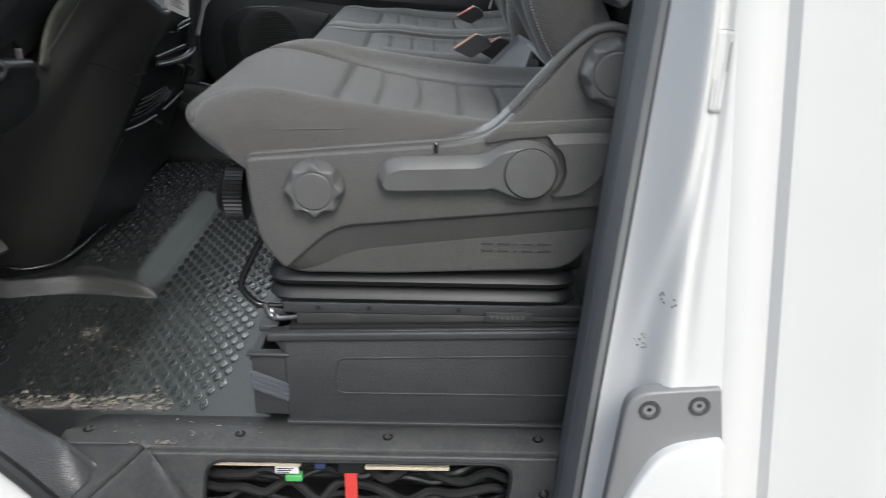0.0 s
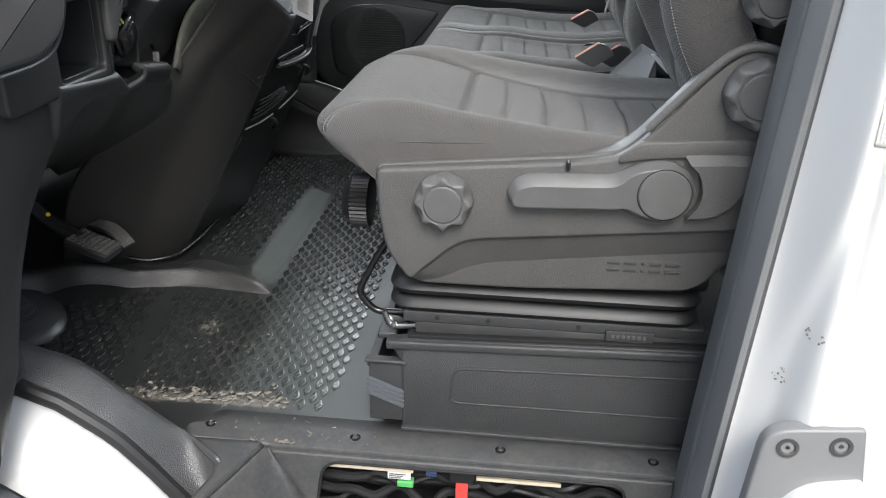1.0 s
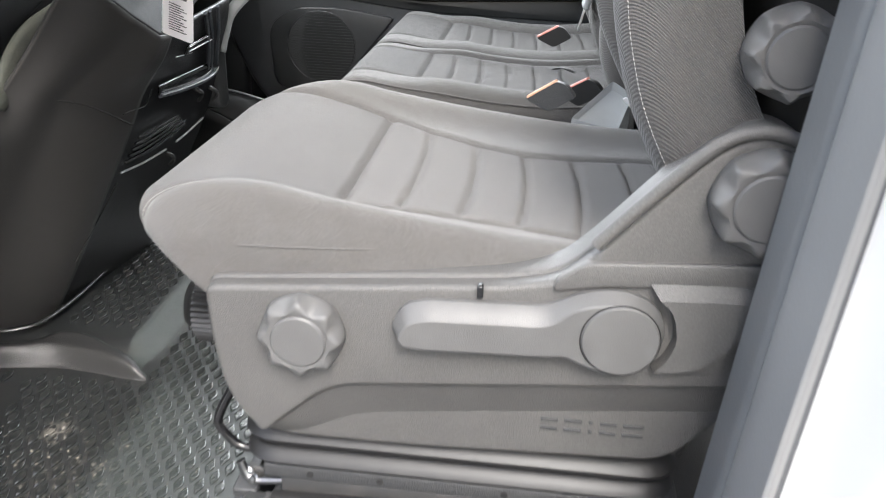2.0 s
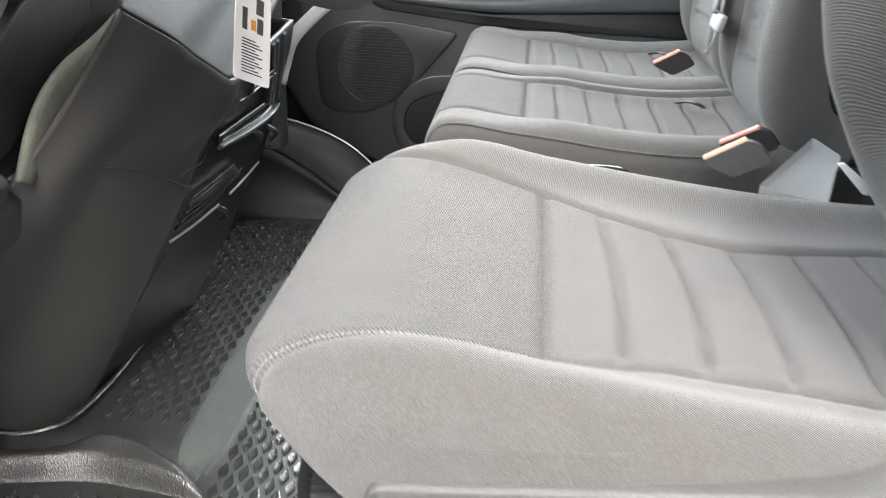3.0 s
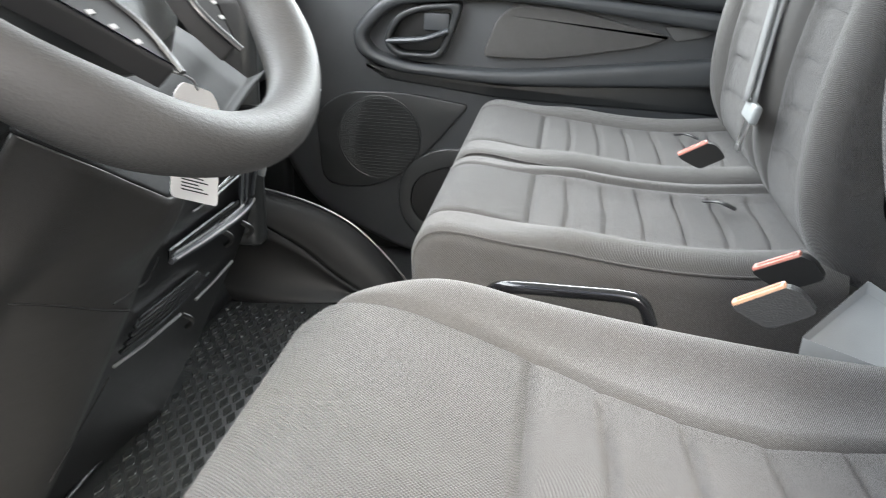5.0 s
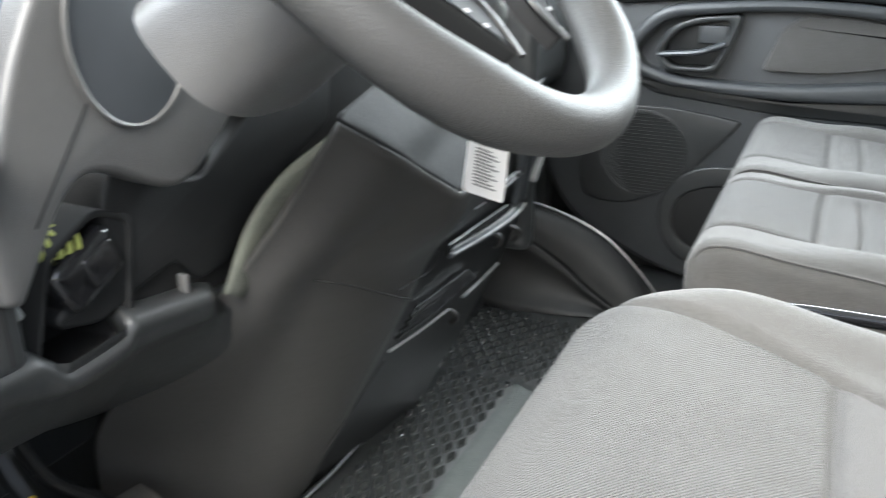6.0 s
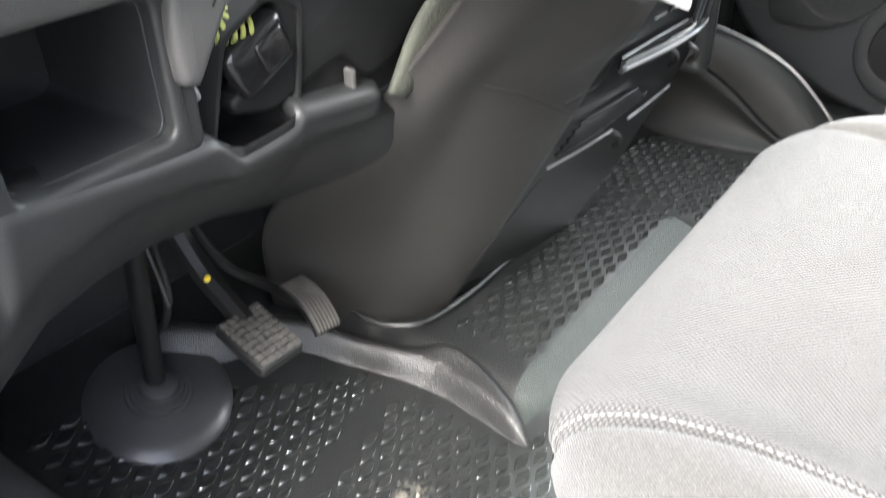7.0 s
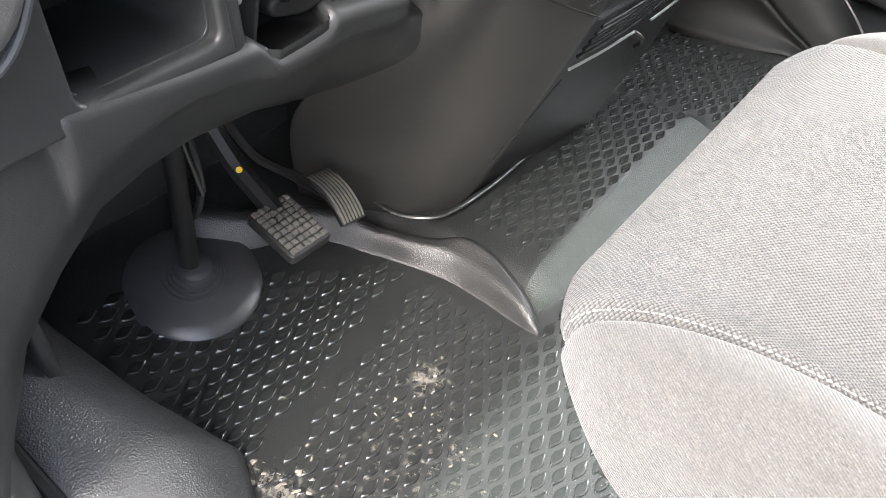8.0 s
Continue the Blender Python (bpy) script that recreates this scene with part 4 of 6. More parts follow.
    panel = part("side_panel", slab(o[::-1], "y", -0.004, 0.032, 0.005), seat_plastic, t, "moulded dark grey seat side panel")
    up = [(0.003, 0.459), (0.30, 0.486), (0.345, 0.496), (0.374, 0.524), (0.457, 0.622), (0.50, 0.652), (0.546, 0.628), (0.574, 0.56), (0.572, 0.46), (0.535, 0.397), (0.27, 0.371), (0.126, 0.357), (0.068, 0.304), (0.052, 0.287), (0.016, 0.333), (0.004, 0.41)]
    foot = up[:9] + [(0.540, 0.358), (0.275, 0.328), (0.150, 0.312), (0.094, 0.284), (0.053, 0.279), (0.013, 0.331), (0.001, 0.41)]
    rr = [0.012, 0.02, 0.03, 0.02, 0.04, 0.05, 0.05, 0.05, 0.05, 0.03, 0.05, 0.03, 0.02, 0.02, 0.03, 0.03]
    face, base_ring = rounded(up, rr, 6)[::-1], rounded(foot, rr, 6)[::-1]
    rings = [lift(inset(face, 0.006 * (1 - math.sin(a))), "y", -0.022 + 0.006 * (1 - math.cos(a))) for a in np.linspace(0, math.pi / 2, 5)]
    rings += [lift(face + (base_ring - face) * 0.12, "y", -0.0125), lift(face + (base_ring - face) * 0.88, "y", -0.006), lift(base_ring, "y", -0.002)]
    part("upper_shell", ring_loft(rings), seat_plastic, panel, "", 50)
    ledge = rounded([(0.338, 0.486), (0.340, 0.499), (0.366, 0.518), (0.545, 0.530), (0.566, 0.526), (0.562, 0.508), (0.378, 0.494)], [0.006, 0.006, 0.008, 0.01, 0.009, 0.009, 0.01], 6)
    part("ledge", slab(ledge[::-1], "y", -0.027, -0.018, 0.003), seat_plastic, panel)
    q = spline([(0.372, -0.0215, 0.534), (0.410, -0.0215, 0.578), (0.450, -0.0215, 0.622), (0.474, -0.0215, 0.641), (0.502, -0.0215, 0.647), (0.530, -0.0215, 0.638), (0.556, -0.0215, 0.612)], 50)
    part("bracket_roll", tube(q, 0.0065, 12), seat_plastic, panel)
    pod = rounded([(0.421, 0.503), (0.500, 0.507), (0.532, 0.503), (0.520, 0.478), (0.504, 0.446), (0.486, 0.426), (0.466, 0.416), (0.433, 0.413), (0.447, 0.430), (0.4525, 0.450), (0.447, 0.474), (0.436, 0.490)], [0.007, 0.02, 0.008, 0.05, 0.04, 0.02, 0.012, 0.007, 0.008, 0.008, 0.008, 0.008], 5)[::-1]
    inner = inset(pod, 0.0018)
    drop = np.array([smoothstep(0.470, 0.500, q[1]) for q in pod])
    inner[:, 1] -= 0.011 * drop
    inner[:, 0] += 0.008 * drop * np.array([1 - smoothstep(0.43, 0.47, q[0]) for q in pod])
    part("rear_pod", ring_loft([lift(inner, "y", -0.036), lift(inset(pod, 0.0004), "y", -0.027), lift(pod, "y", -0.018)]), seat_plastic, panel, "", 25)
    # height lever
    lev = rounded([(0.188, 0.437), (0.200, 0.461), (0.222, 0.468), (0.335, 0.472), (0.362, 0.488), (0.400, 0.496), (0.436, 0.480), (0.446, 0.448), (0.432, 0.416), (0.400, 0.403), (0.368, 0.412), (0.345, 0.424), (0.215, 0.419), (0.196, 0.421)],
                  [0.008, 0.01, 0.01, 0.02, 0.02, 0.03, 0.03, 0.03, 0.03, 0.03, 0.02, 0.02, 0.01, 0.006], 6)
    lv = lev[::-1]
    arm_side = np.array([smoothstep(0.355, 0.335, q[0]) for q in lv])
    top = inset(lv, 0.0075)
    top[:, 1] -= 0.006 * arm_side
    rim = inset(lv, 0.0012)
    lever = part("height_lever", ring_loft([lift(inset(top, 0.002), "y", -0.0425), lift(top, "y", -0.0415), lift(rim, "y", -0.030), lift(lv, "y", -0.028), lift(lv, "y", -0.016)]), knob_plastic, t, "long grey height adjuster lever", 20)
    part("hub_cap", lathe([(0.0355, 0), (0.0355, 0.0006), (0.0340, 0.0026), (0.02, 0.0034)], (0.402, -0.0427, 0.450), (0, -1, 0), 48), knob_plastic, lever)
    part("hub_gap", lathe([(0.0368, 0), (0.0368, 0.0005)], (0.402, -0.0425, 0.450), (0, -1, 0), 48), dark_gap, lever)
    part("pointer", rbox(0.2685, 0.2745, -0.0275, -0.018, 0.473, 0.4865, 0.002), gloss_black, panel, "small black pointer")
    knob(t, (0.101, -0.020, 0.419), 0.0425, 0.024)
    knob(t, (0.507, -0.022, 0.589), 0.047, 0.026)
    knob(t, (0.512, 0.010, 0.708), 0.040, 0.030)
    # plain raised marks in place of the model name
    for k, (x0, x1) in enumerate(((0.340, 0.358), (0.364, 0.382), (0.389, 0.393), (0.400, 0.417), (0.423, 0.444))):
        part("badge_mark", rbox(x0, x1, -0.0055, -0.003, 0.3160, 0.3200, 0.0006), base_plastic, panel)
        part("badge_mark", rbox(x0, x1, -0.0055, -0.003, 0.3270, 0.3310, 0.0006), base_plastic, panel)
    # knurled front wheel
    c = (-0.030, 0.120, 0.357)
    wheel = part("front_dial", lathe([(0.034, 0), (0.044, 0.002, 1), (0.044, 0.030, 1), (0.037, 0.034), (0.031, 0.038), (0.027, 0.045)], c, (-1, 0, 0), 160, 40, 0.003), satin_black, t, "knurled black dial")
    part("spindle", lathe([(0.014, 0), (0.014, 0.03)], (0.015, 0.120, 0.357), (-1, 0, 0), 20), gloss_black, wheel)
    # suspension bellows
    rings = []
    for z, d in ((0.290, 0.010), (0.282, 0.012), (0.272, 0.014), (0.268, 0.004), (0.258, -0.004), (0.250, 0.000), (0.247, 0.012), (0.243, 0.013), (0.239, 0.002), (0.228, -0.004), (0.220, 0.002), (0.217, 0.012), (0.208, 0.016)):
        q = rounded([(0.016, 0.010), (0.49, 0.010), (0.49, 0.50), (0.016, 0.50)], 0.04, 8)
        rings.append(lift(inset(q, d), "z", z))
    part("bellows", ring_loft(rings), bellow_rubber, t, "black rubber suspension bellows", 60)
    part("inner_frame", rbox(0.03, 0.50, 0.03, 0.50, 0.27, 0.44, 0.01), satin_black, t)
    part("carrier", rbox(0.035, 0.50, 0.016, 0.49, 0.196, 0.217, 0.004), base_plastic, t)
    part("rail", rbox(0.055, 0.52, 0.018, 0.05, 0.176, 0.197, 0.002), rail_steel, t, "steel slide rail")
    part("rail", rbox(0.055, 0.52, 0.45, 0.48, 0.176, 0.197, 0.002), rail_steel, t, "steel slide rail")
    for x in (0.09, 0.17, 0.31):
        part("rivet", lathe([(0.004, 0), (0.004, 0.001), (0.002, 0.0014)], (x, 0.016, 0.207), (0, -1, 0), 12), dark_gap, t)
    plate = part("rating_plate", rbox(0.352, 0.425, 0.0115, 0.017, 0.188, 0.206, 0.001), base_plastic, t, "small dark embossed plate")
    for k in range(7):
        part("embossed_mark", rbox(0.360 + 0.008 * k, 0.365 + 0.008 * k, 0.0105, 0.0118, 0.194, 0.200, 0.0004), seat_plastic, plate)
    # adjuster bar under the cushion front
    bar = [(0.02, 0.10, 0.315), (-0.006, 0.10, 0.290), (-0.030, 0.10, 0.248), (-0.047, 0.10, 0.212), (-0.047, 0.10, 0.194), (-0.026, 0.10, 0.170), (0.0, 0.10, 0.166), (0.06, 0.10, 0.168)]
    part("adjuster_bar", tube(spline(bar, 40), 0.0060, 12), gloss_black, t, "bent glossy black release bar")
    # black bar painted in for the shaded slot between the slide rail and the box, and the pivot linkage at its front
    # end
    lean = Matrix.Rotation(radians(-1.7), 4, "Y")
    part("rail_slot_shade", rbox(0.050, 0.56, 0.006, 0.018, 0.1705, 0.1765, 0.001, lean), dark_gap, t, "black bar standing in for the shaded slot above the box")
    part("link", tube(spline([(0.004, 0.030, 0.205), (0.010, 0.028, 0.190), (0.022, 0.026, 0.182), (0.060, 0.026, 0.186)], 16), 0.0050, 10), dark_steel, t, "steel pivot link")
    part("link_plate", slab(rounded([(0.000, 0.196), (0.034, 0.194), (0.040, 0.178), (0.006, 0.176)], 0.006, 5)[::-1], "y", 0.033, 0.037, 0.001), rail_steel, t)
    part("link_pin", lathe([(0.0075, 0), (0.0075, 0.004), (0.0055, 0.006), (0.002, 0.0065)], (0.012, 0.033, 0.188), (0, -1, 0), 16), metal, t, "bright steel pin")
    # base box
    o = rounded([(0.034, 0.172), (0.60, 0.190), (0.60, 0.012), (0.036, 0.004)], [0.004, 0.006, 0.01, 0.004], 6)
    horn = rounded([(0.014, 0.170), (0.040, 0.170), (0.040, 0.128), (0.030, 0.140)], [0.003, 0.002, 0.002, 0.008], 5)
    base = part("seat_base", slab(o[::-1], "y", 0.0, 0.02, 0.004), base_plastic, t, "black moulded seat box")
    part("base_horn", slab(horn[::-1], "y", 0.0005, 0.02, 0.003), base_plastic, base)
    part("base_lip", rbox(0.016, 0.60, -0.006, 0.02, 0.155, 0.170, 0.004, Matrix.Rotation(radians(-1.7), 4, "Y") @ Matrix.Identity(4)), base_plastic, base)
    rec = rounded([(0.118, 0.128), (0.60, 0.142), (0.60, 0.062), (0.125, 0.060), (0.113, 0.068)], [0.018, 0.005, 0.005, 0.014, 0.01], 8)
    hole = inset(rec[::-1], 0.0035)
    part("panel_groove", frame_slab(rec[::-1], hole, "y", -0.0022, 0.002, 0.0012), base_plastic, base)
    part("box_body", rbox(0.037, 0.60, 0.02, 0.50, 0.004, 0.165, 0.01), base_plastic, base)
    part("foot_flange", rbox(0.035, 0.56, -0.008, 0.03, 0.0035, 0.011, 0.002), base_plastic, base)
    # tool tray in front of the box with its strap
    tray = part("tool_tray", frame_slab(rounded([(-0.012, 0.012), (0.042, 0.012), (0.042, 0.30), (-0.012, 0.30)], 0.004, 4), rounded([(-0.008, 0.016), (0.038, 0.016), (0.038, 0.296), (-0.008, 0.296)], 0.004, 4), "z", 0.118, 0.03, 0.001), base_plastic, t, "black open tool tray")
    part("tray_floor", rbox(-0.01, 0.04, 0.014, 0.298, 0.03, 0.036, 0), satin_black, tray)
    part("tray_rim", frame_slab(rounded([(-0.022, 0.006), (0.045, 0.006), (0.045, 0.31), (-0.022, 0.31)], 0.004, 4), rounded([(-0.008, 0.016), (0.038, 0.016), (0.038, 0.296), (-0.008, 0.296)], 0.004, 4), "z", 0.120, 0.115, 0.0015), base_plastic, tray)
    part("tray_wall", slab(rect(-0.018, 0.041, 0.016, 0.128, 0.004), "y", 0.003, 0.012, 0.002), base_plastic, tray)
    part("tray_flange", rbox(-0.024, 0.044, -0.003, 0.014, 0.127, 0.133, 0.002), base_plastic, tray)
    for k in range(4):
        sm = Matrix.Translation((0, 0, 0.088 - 0.0085 * k)) @ Matrix.Rotation(radians(22), 4, "Y")
        part("strap", rbox(-0.022, 0.042, -0.002, 0.004, -0.003, 0.004, 0.001, sm), blue_strap, tray, "blue-grey webbing strap")
    part("hook", rbox(-0.006, 0.024, 0.02, 0.06, 0.160, 0.171, 0.003), base_plastic, tray)
    part("bolt", lathe([(0.0065, 0), (0.0065, 0.005), (0.0045, 0.006), (0.0045, 0.010), (0.002, 0.011)], (0.022, 0.03, 0.182), (-0.4, -1, 0.3), 12), dark_steel, t, "steel pivot bolt")
    # buckle and its grey stalk on the inner side
    quad = [Vector(v) for v in ((0.372, 0.545, 0.492), (0.431, 0.574, 0.546), (0.462, 0.560, 0.530), (0.440, 0.508, 0.486))]
    out = (quad[1] - quad[0]).cross(quad[3] - quad[0]).normalized() * 0.005
    low = Vector((0, 0, -0.05))
    rings = [np.array([q + out for q in quad]), np.array([q - out for q in quad]), np.array([q - out + low for q in quad])]
    stalk = ring_loft(rings)
    bmesh.ops.bevel(stalk, geom=list(stalk.edges), offset=0.002, segments=2, profile=0.5, affect="EDGES")
    part("belt_stalk", stalk, grey_plastic, t, "pale grey plastic belt stalk")
    buckle(t, Vector((0.302, 0.548, 0.520)), Vector((0.345, 0.534, 0.552)), 0.007, base_plastic, orange_plastic)
    tongue = slab(rounded([(0.440, 0.538), (0.447, 0.540), (0.486, 0.512), (0.484, 0.503), (0.476, 0.503)], 0.002, 3)[::-1], "y", 0.506, 0.509, 0.0008)
    part("belt_tab", tongue, paper, t, "small white tab beside the belt stalk")
    return t


def buckle(parent, a, b, wide=0.010, shell=None, press=None):
    """A belt buckle: flat wedge body with a slim press button along its top, from end a to end b."""
    d = (b - a).normalized()
    side = d.cross(Vector((0, 0, 1))).normalized()
    up = side.cross(d).normalized()
    m = Matrix.Translation((a + b) / 2) @ Matrix((d, side, up)).transposed().to_4x4()
    n = (b - a).length / 2
    o = rounded([(-n, 0.0), (n, 0.0), (n + 0.010, -0.010), (n + 0.014, -0.034), (-n + 0.022, -0.034), (-n + 0.003, -0.007)], [0.003, 0.004, 0.006, 0.006, 0.006, 0.003], 4)
    plate = slab(o[::-1], "y", -wide, wide, 0.0025)
    bmesh.ops.transform(plate, matrix=m, verts=plate.verts)
    body = part("buckle", plate, shell or satin_black, parent, "belt buckle body")
    o = frame_slab(rect(-n + 0.001, n - 0.001, -wide * 0.9, wide * 0.9, 0.003), rect(-n + 0.006, n - 0.0045, -wide * 0.45, wide * 0.45, 0.002), "z", 0.0035, -0.003, 0.0015)
    bmesh.ops.transform(o, matrix=m, verts=o.verts)
    part("button", o, press or red_plastic, body, "red press button")
    part("slot", rbox(-n + 0.006, n - 0.004, -wide * 0.42, wide * 0.42, -0.004, 0.0012, 0, m), dark_gap, body)


driver_seat()


# ---- the passenger bench ----
def bench_seat(name, y0, y1, ya, yb, label):
    t = thing(name, (0.2, (y0 + y1) / 2, 0.0), label, "seat", "passenger seats")
    prof = [(-0.045, 0.20), (-0.058, 0.30), (-0.070, 0.40), (-0.068, 0.445), (-0.045, 0.473), (0.0, 0.478), (0.085, 0.464), (0.22, 0.446), (0.34, 0.442), (0.46, 0.452), (0.50, 0.455)]

    def crown(s, y):
        w = 0.035
        side = math.exp(-((y - y0 - 0.045) / w) ** 2) + math.exp(-((y - y1 + 0.045) / w) ** 2)
        return 0.022 * side * smoothstep(0.34, 0.50, s) - 0.003

    p = spline(prof, 400)
    s = np.r_[0, np.cumsum(np.linalg.norm(np.diff(p, axis=0), axis=1))]
    front = float(np.interp(0.087, p[180:, 0], s[180:]))
    ribs = [front + 0.058 * k for k in range(1, 7)]
    sets, p, s, nrm = pillow(prof, y0, y1, 0.026, (lambda x: ya, lambda x: yb), crown, ribs, front, 0.16, 200, core=lambda q: (max(q[0], 0.05), min(q[1], 0.26)))
    c = part("seat_cushion", sets["insert"], fabric_insert, t, "quilted grey cushion insert", 60)
    part("front_panel", sets["front"], fabric_front, c, "lighter woven front panel", 60)
    part("bolster", sets["near"], fabric_side, c, "dark cloth side bolster", 60)
    part("bolster", sets["far"], fabric_side, c, "dark cloth side bolster", 60)
    for y in (ya - 0.004,):
        line = []
        for i in range(0, 200, 2):
            if 0.30 < p[i, 1] and s[i] < front * 0.86:
                h = crown(s[i], y) - 0.003
                line.append((p[i, 0] + nrm[i, 0] * h, y, p[i, 1] + nrm[i, 1] * h))
        stitches(c, line)
    for y, d in ((y0, 1), (y1, -1)):
        line = []
        for i in range(0, 200, 2):
            if p[i, 1] > 0.30 and p[i, 0] < 0.42:
                h = crown(s[i], y + d * 0.008) - 0.006
                line.append((p[i, 0] + nrm[i, 0] * h, y + d * 0.007, p[i, 1] + nrm[i, 1] * h))
        part("piping", tube(line, 0.0022, 6), fabric_side, c, "dark piped edge")
    bp = [(0.56, 0.42), (0.49, 0.44), (0.45, 0.48), (0.425, 0.55), (0.425, 0.66), (0.45, 0.80), (0.49, 0.95), (0.54, 1.08), (0.60, 1.12), (0.66, 1.09)]

    def bcrown(q, y):
        mid = smoothstep(y0 + 0.05, y0 + 0.12, y) * (1 - smoothstep(y1 - 0.12, y1 - 0.05, y))
        return -0.035 * mid * smoothstep(0.1, 0.25, q)

    sets, p, s, nrm = pillow(bp, y0 + 0.004, y1 - 0.004, 0.04, (lambda x: y0 + 0.085, lambda x: y1 - 0.085), bcrown, [0.20 + 0.075 * k for k in range(8)], 0.02, 0.05, 130)
    b = part("backrest", sets["insert"], fabric_insert, t, "quilted grey backrest insert", 60)
    part("bolster", sets["near"], fabric_side, b, "dark cloth backrest bolster", 60)
    part("bolster", sets["far"], fabric_side, b, "dark cloth backrest bolster", 60)
    line = []
    for i in range(0, 130, 2):
        if 0.47 < p[i, 1] < 1.0:
            line.append((p[i, 0] + nrm[i, 0] * -0.010, y1 - 0.018, p[i, 1] + nrm[i, 1] * -0.010))
    stitches(b, line)
    part("seat_box", rbox(-0.03, 0.52, y0 + 0.02, y1 - 0.02, 0.004, 0.40, 0.02), satin_black, t, "black seat box under the cushion")
    part("back_shell", rbox(0.52, 0.66, y0 + 0.04, y1 - 0.04, 0.42, 1.05, 0.03), satin_black, t)
    loop = [(0.395, (ya + yb) / 2 + 0.02, 0.462), (0.372, (ya + yb) / 2 + 0.03, 0.468), (0.355, (ya + yb) / 2 + 0.06, 0.458)]
    part("pull_loop", tube(spline(loop, 10), 0.007, 8, flat=0.35), satin_black, t, "black fabric pull loop")
    return t


middle = bench_seat("middle_seat", 0.795, 1.172, 0.878, 1.112, "narrow grey cloth middle passenger seat")
outer = bench_seat("outer_seat", 1.184, 1.640, 1.270, 1.560, "grey cloth outer passenger seat beside the door")
buckle(middle, Vector((0.358, 0.714, 0.491)), Vector((0.403, 0.696, 0.522)), 0.009)
buckle(outer, Vector((0.314, 1.129, 0.509)), Vector((0.358, 1.124, 0.536)), 0.008)


def grab_bar():
    p = [(0.045, 0.765, 0.40), (0.055, 0.752, 0.416), (0.08, 0.742, 0.425), (0.15, 0.727, 0.433), (0.215, 0.712, 0.440), (0.238, 0.707, 0.434), (0.25, 0.70, 0.41)]
    part("release_bar", tube(spline(p, 50), 0.0085, 12), gloss_black, middle, "glossy black release bar beside the cushion")


def belt():
    t = thing("seat_belt", (0.41, 1.1, 0.55), "grey belt webbing with a steel tongue hanging at the backrest", "seat belt")
    path = spline([(0.414, 1.108, 0.606), (0.424, 1.125, 0.67), (0.445, 1.155, 0.80), (0.485, 1.20, 1.0), (0.53, 1.24, 1.18)], 40)
    rows = []
    for q in path:
        rows.append([(q[0] - 0.002 + 0.003 * math.sin(u * 3), q[1] + u * 0.023, q[2] - u * 0.004) for u in (-1, -0.6, -0.2, 0.2, 0.6, 1)])
    solid(part("webbing", sheet(rows), belt_web, t, "mid-grey woven webbing"), 0.0016)
    solid(part("webbing", sheet([[(x - 0.008, y + 0.012, z) for x, y, z in r] for r in rows]), belt_web, t, "mid-grey woven webbing"), 0.0016)
    m = Matrix.Translation((0.410, 1.098, 0.594)) @ Matrix.Rotation(radians(12), 4, "Y")
    part("tongue_grip", rbox(-0.007, 0.007, -0.034, 0.034, -0.014, 0.016, 0.005, m), grey_plastic, t, "grey plastic tongue grip")
    o = frame_slab(rect(-0.013, 0.013, -0.062, -0.012, 0.004), rect(-0.006, 0.006, -0.054, -0.036, 0.002), "x", -0.0015, 0.0015, 0.0005)
    bmesh.ops.transform(o, matrix=m, verts=o.verts)
    part("tongue", o, metal, t, "bright steel tongue")


grab_bar()
belt()


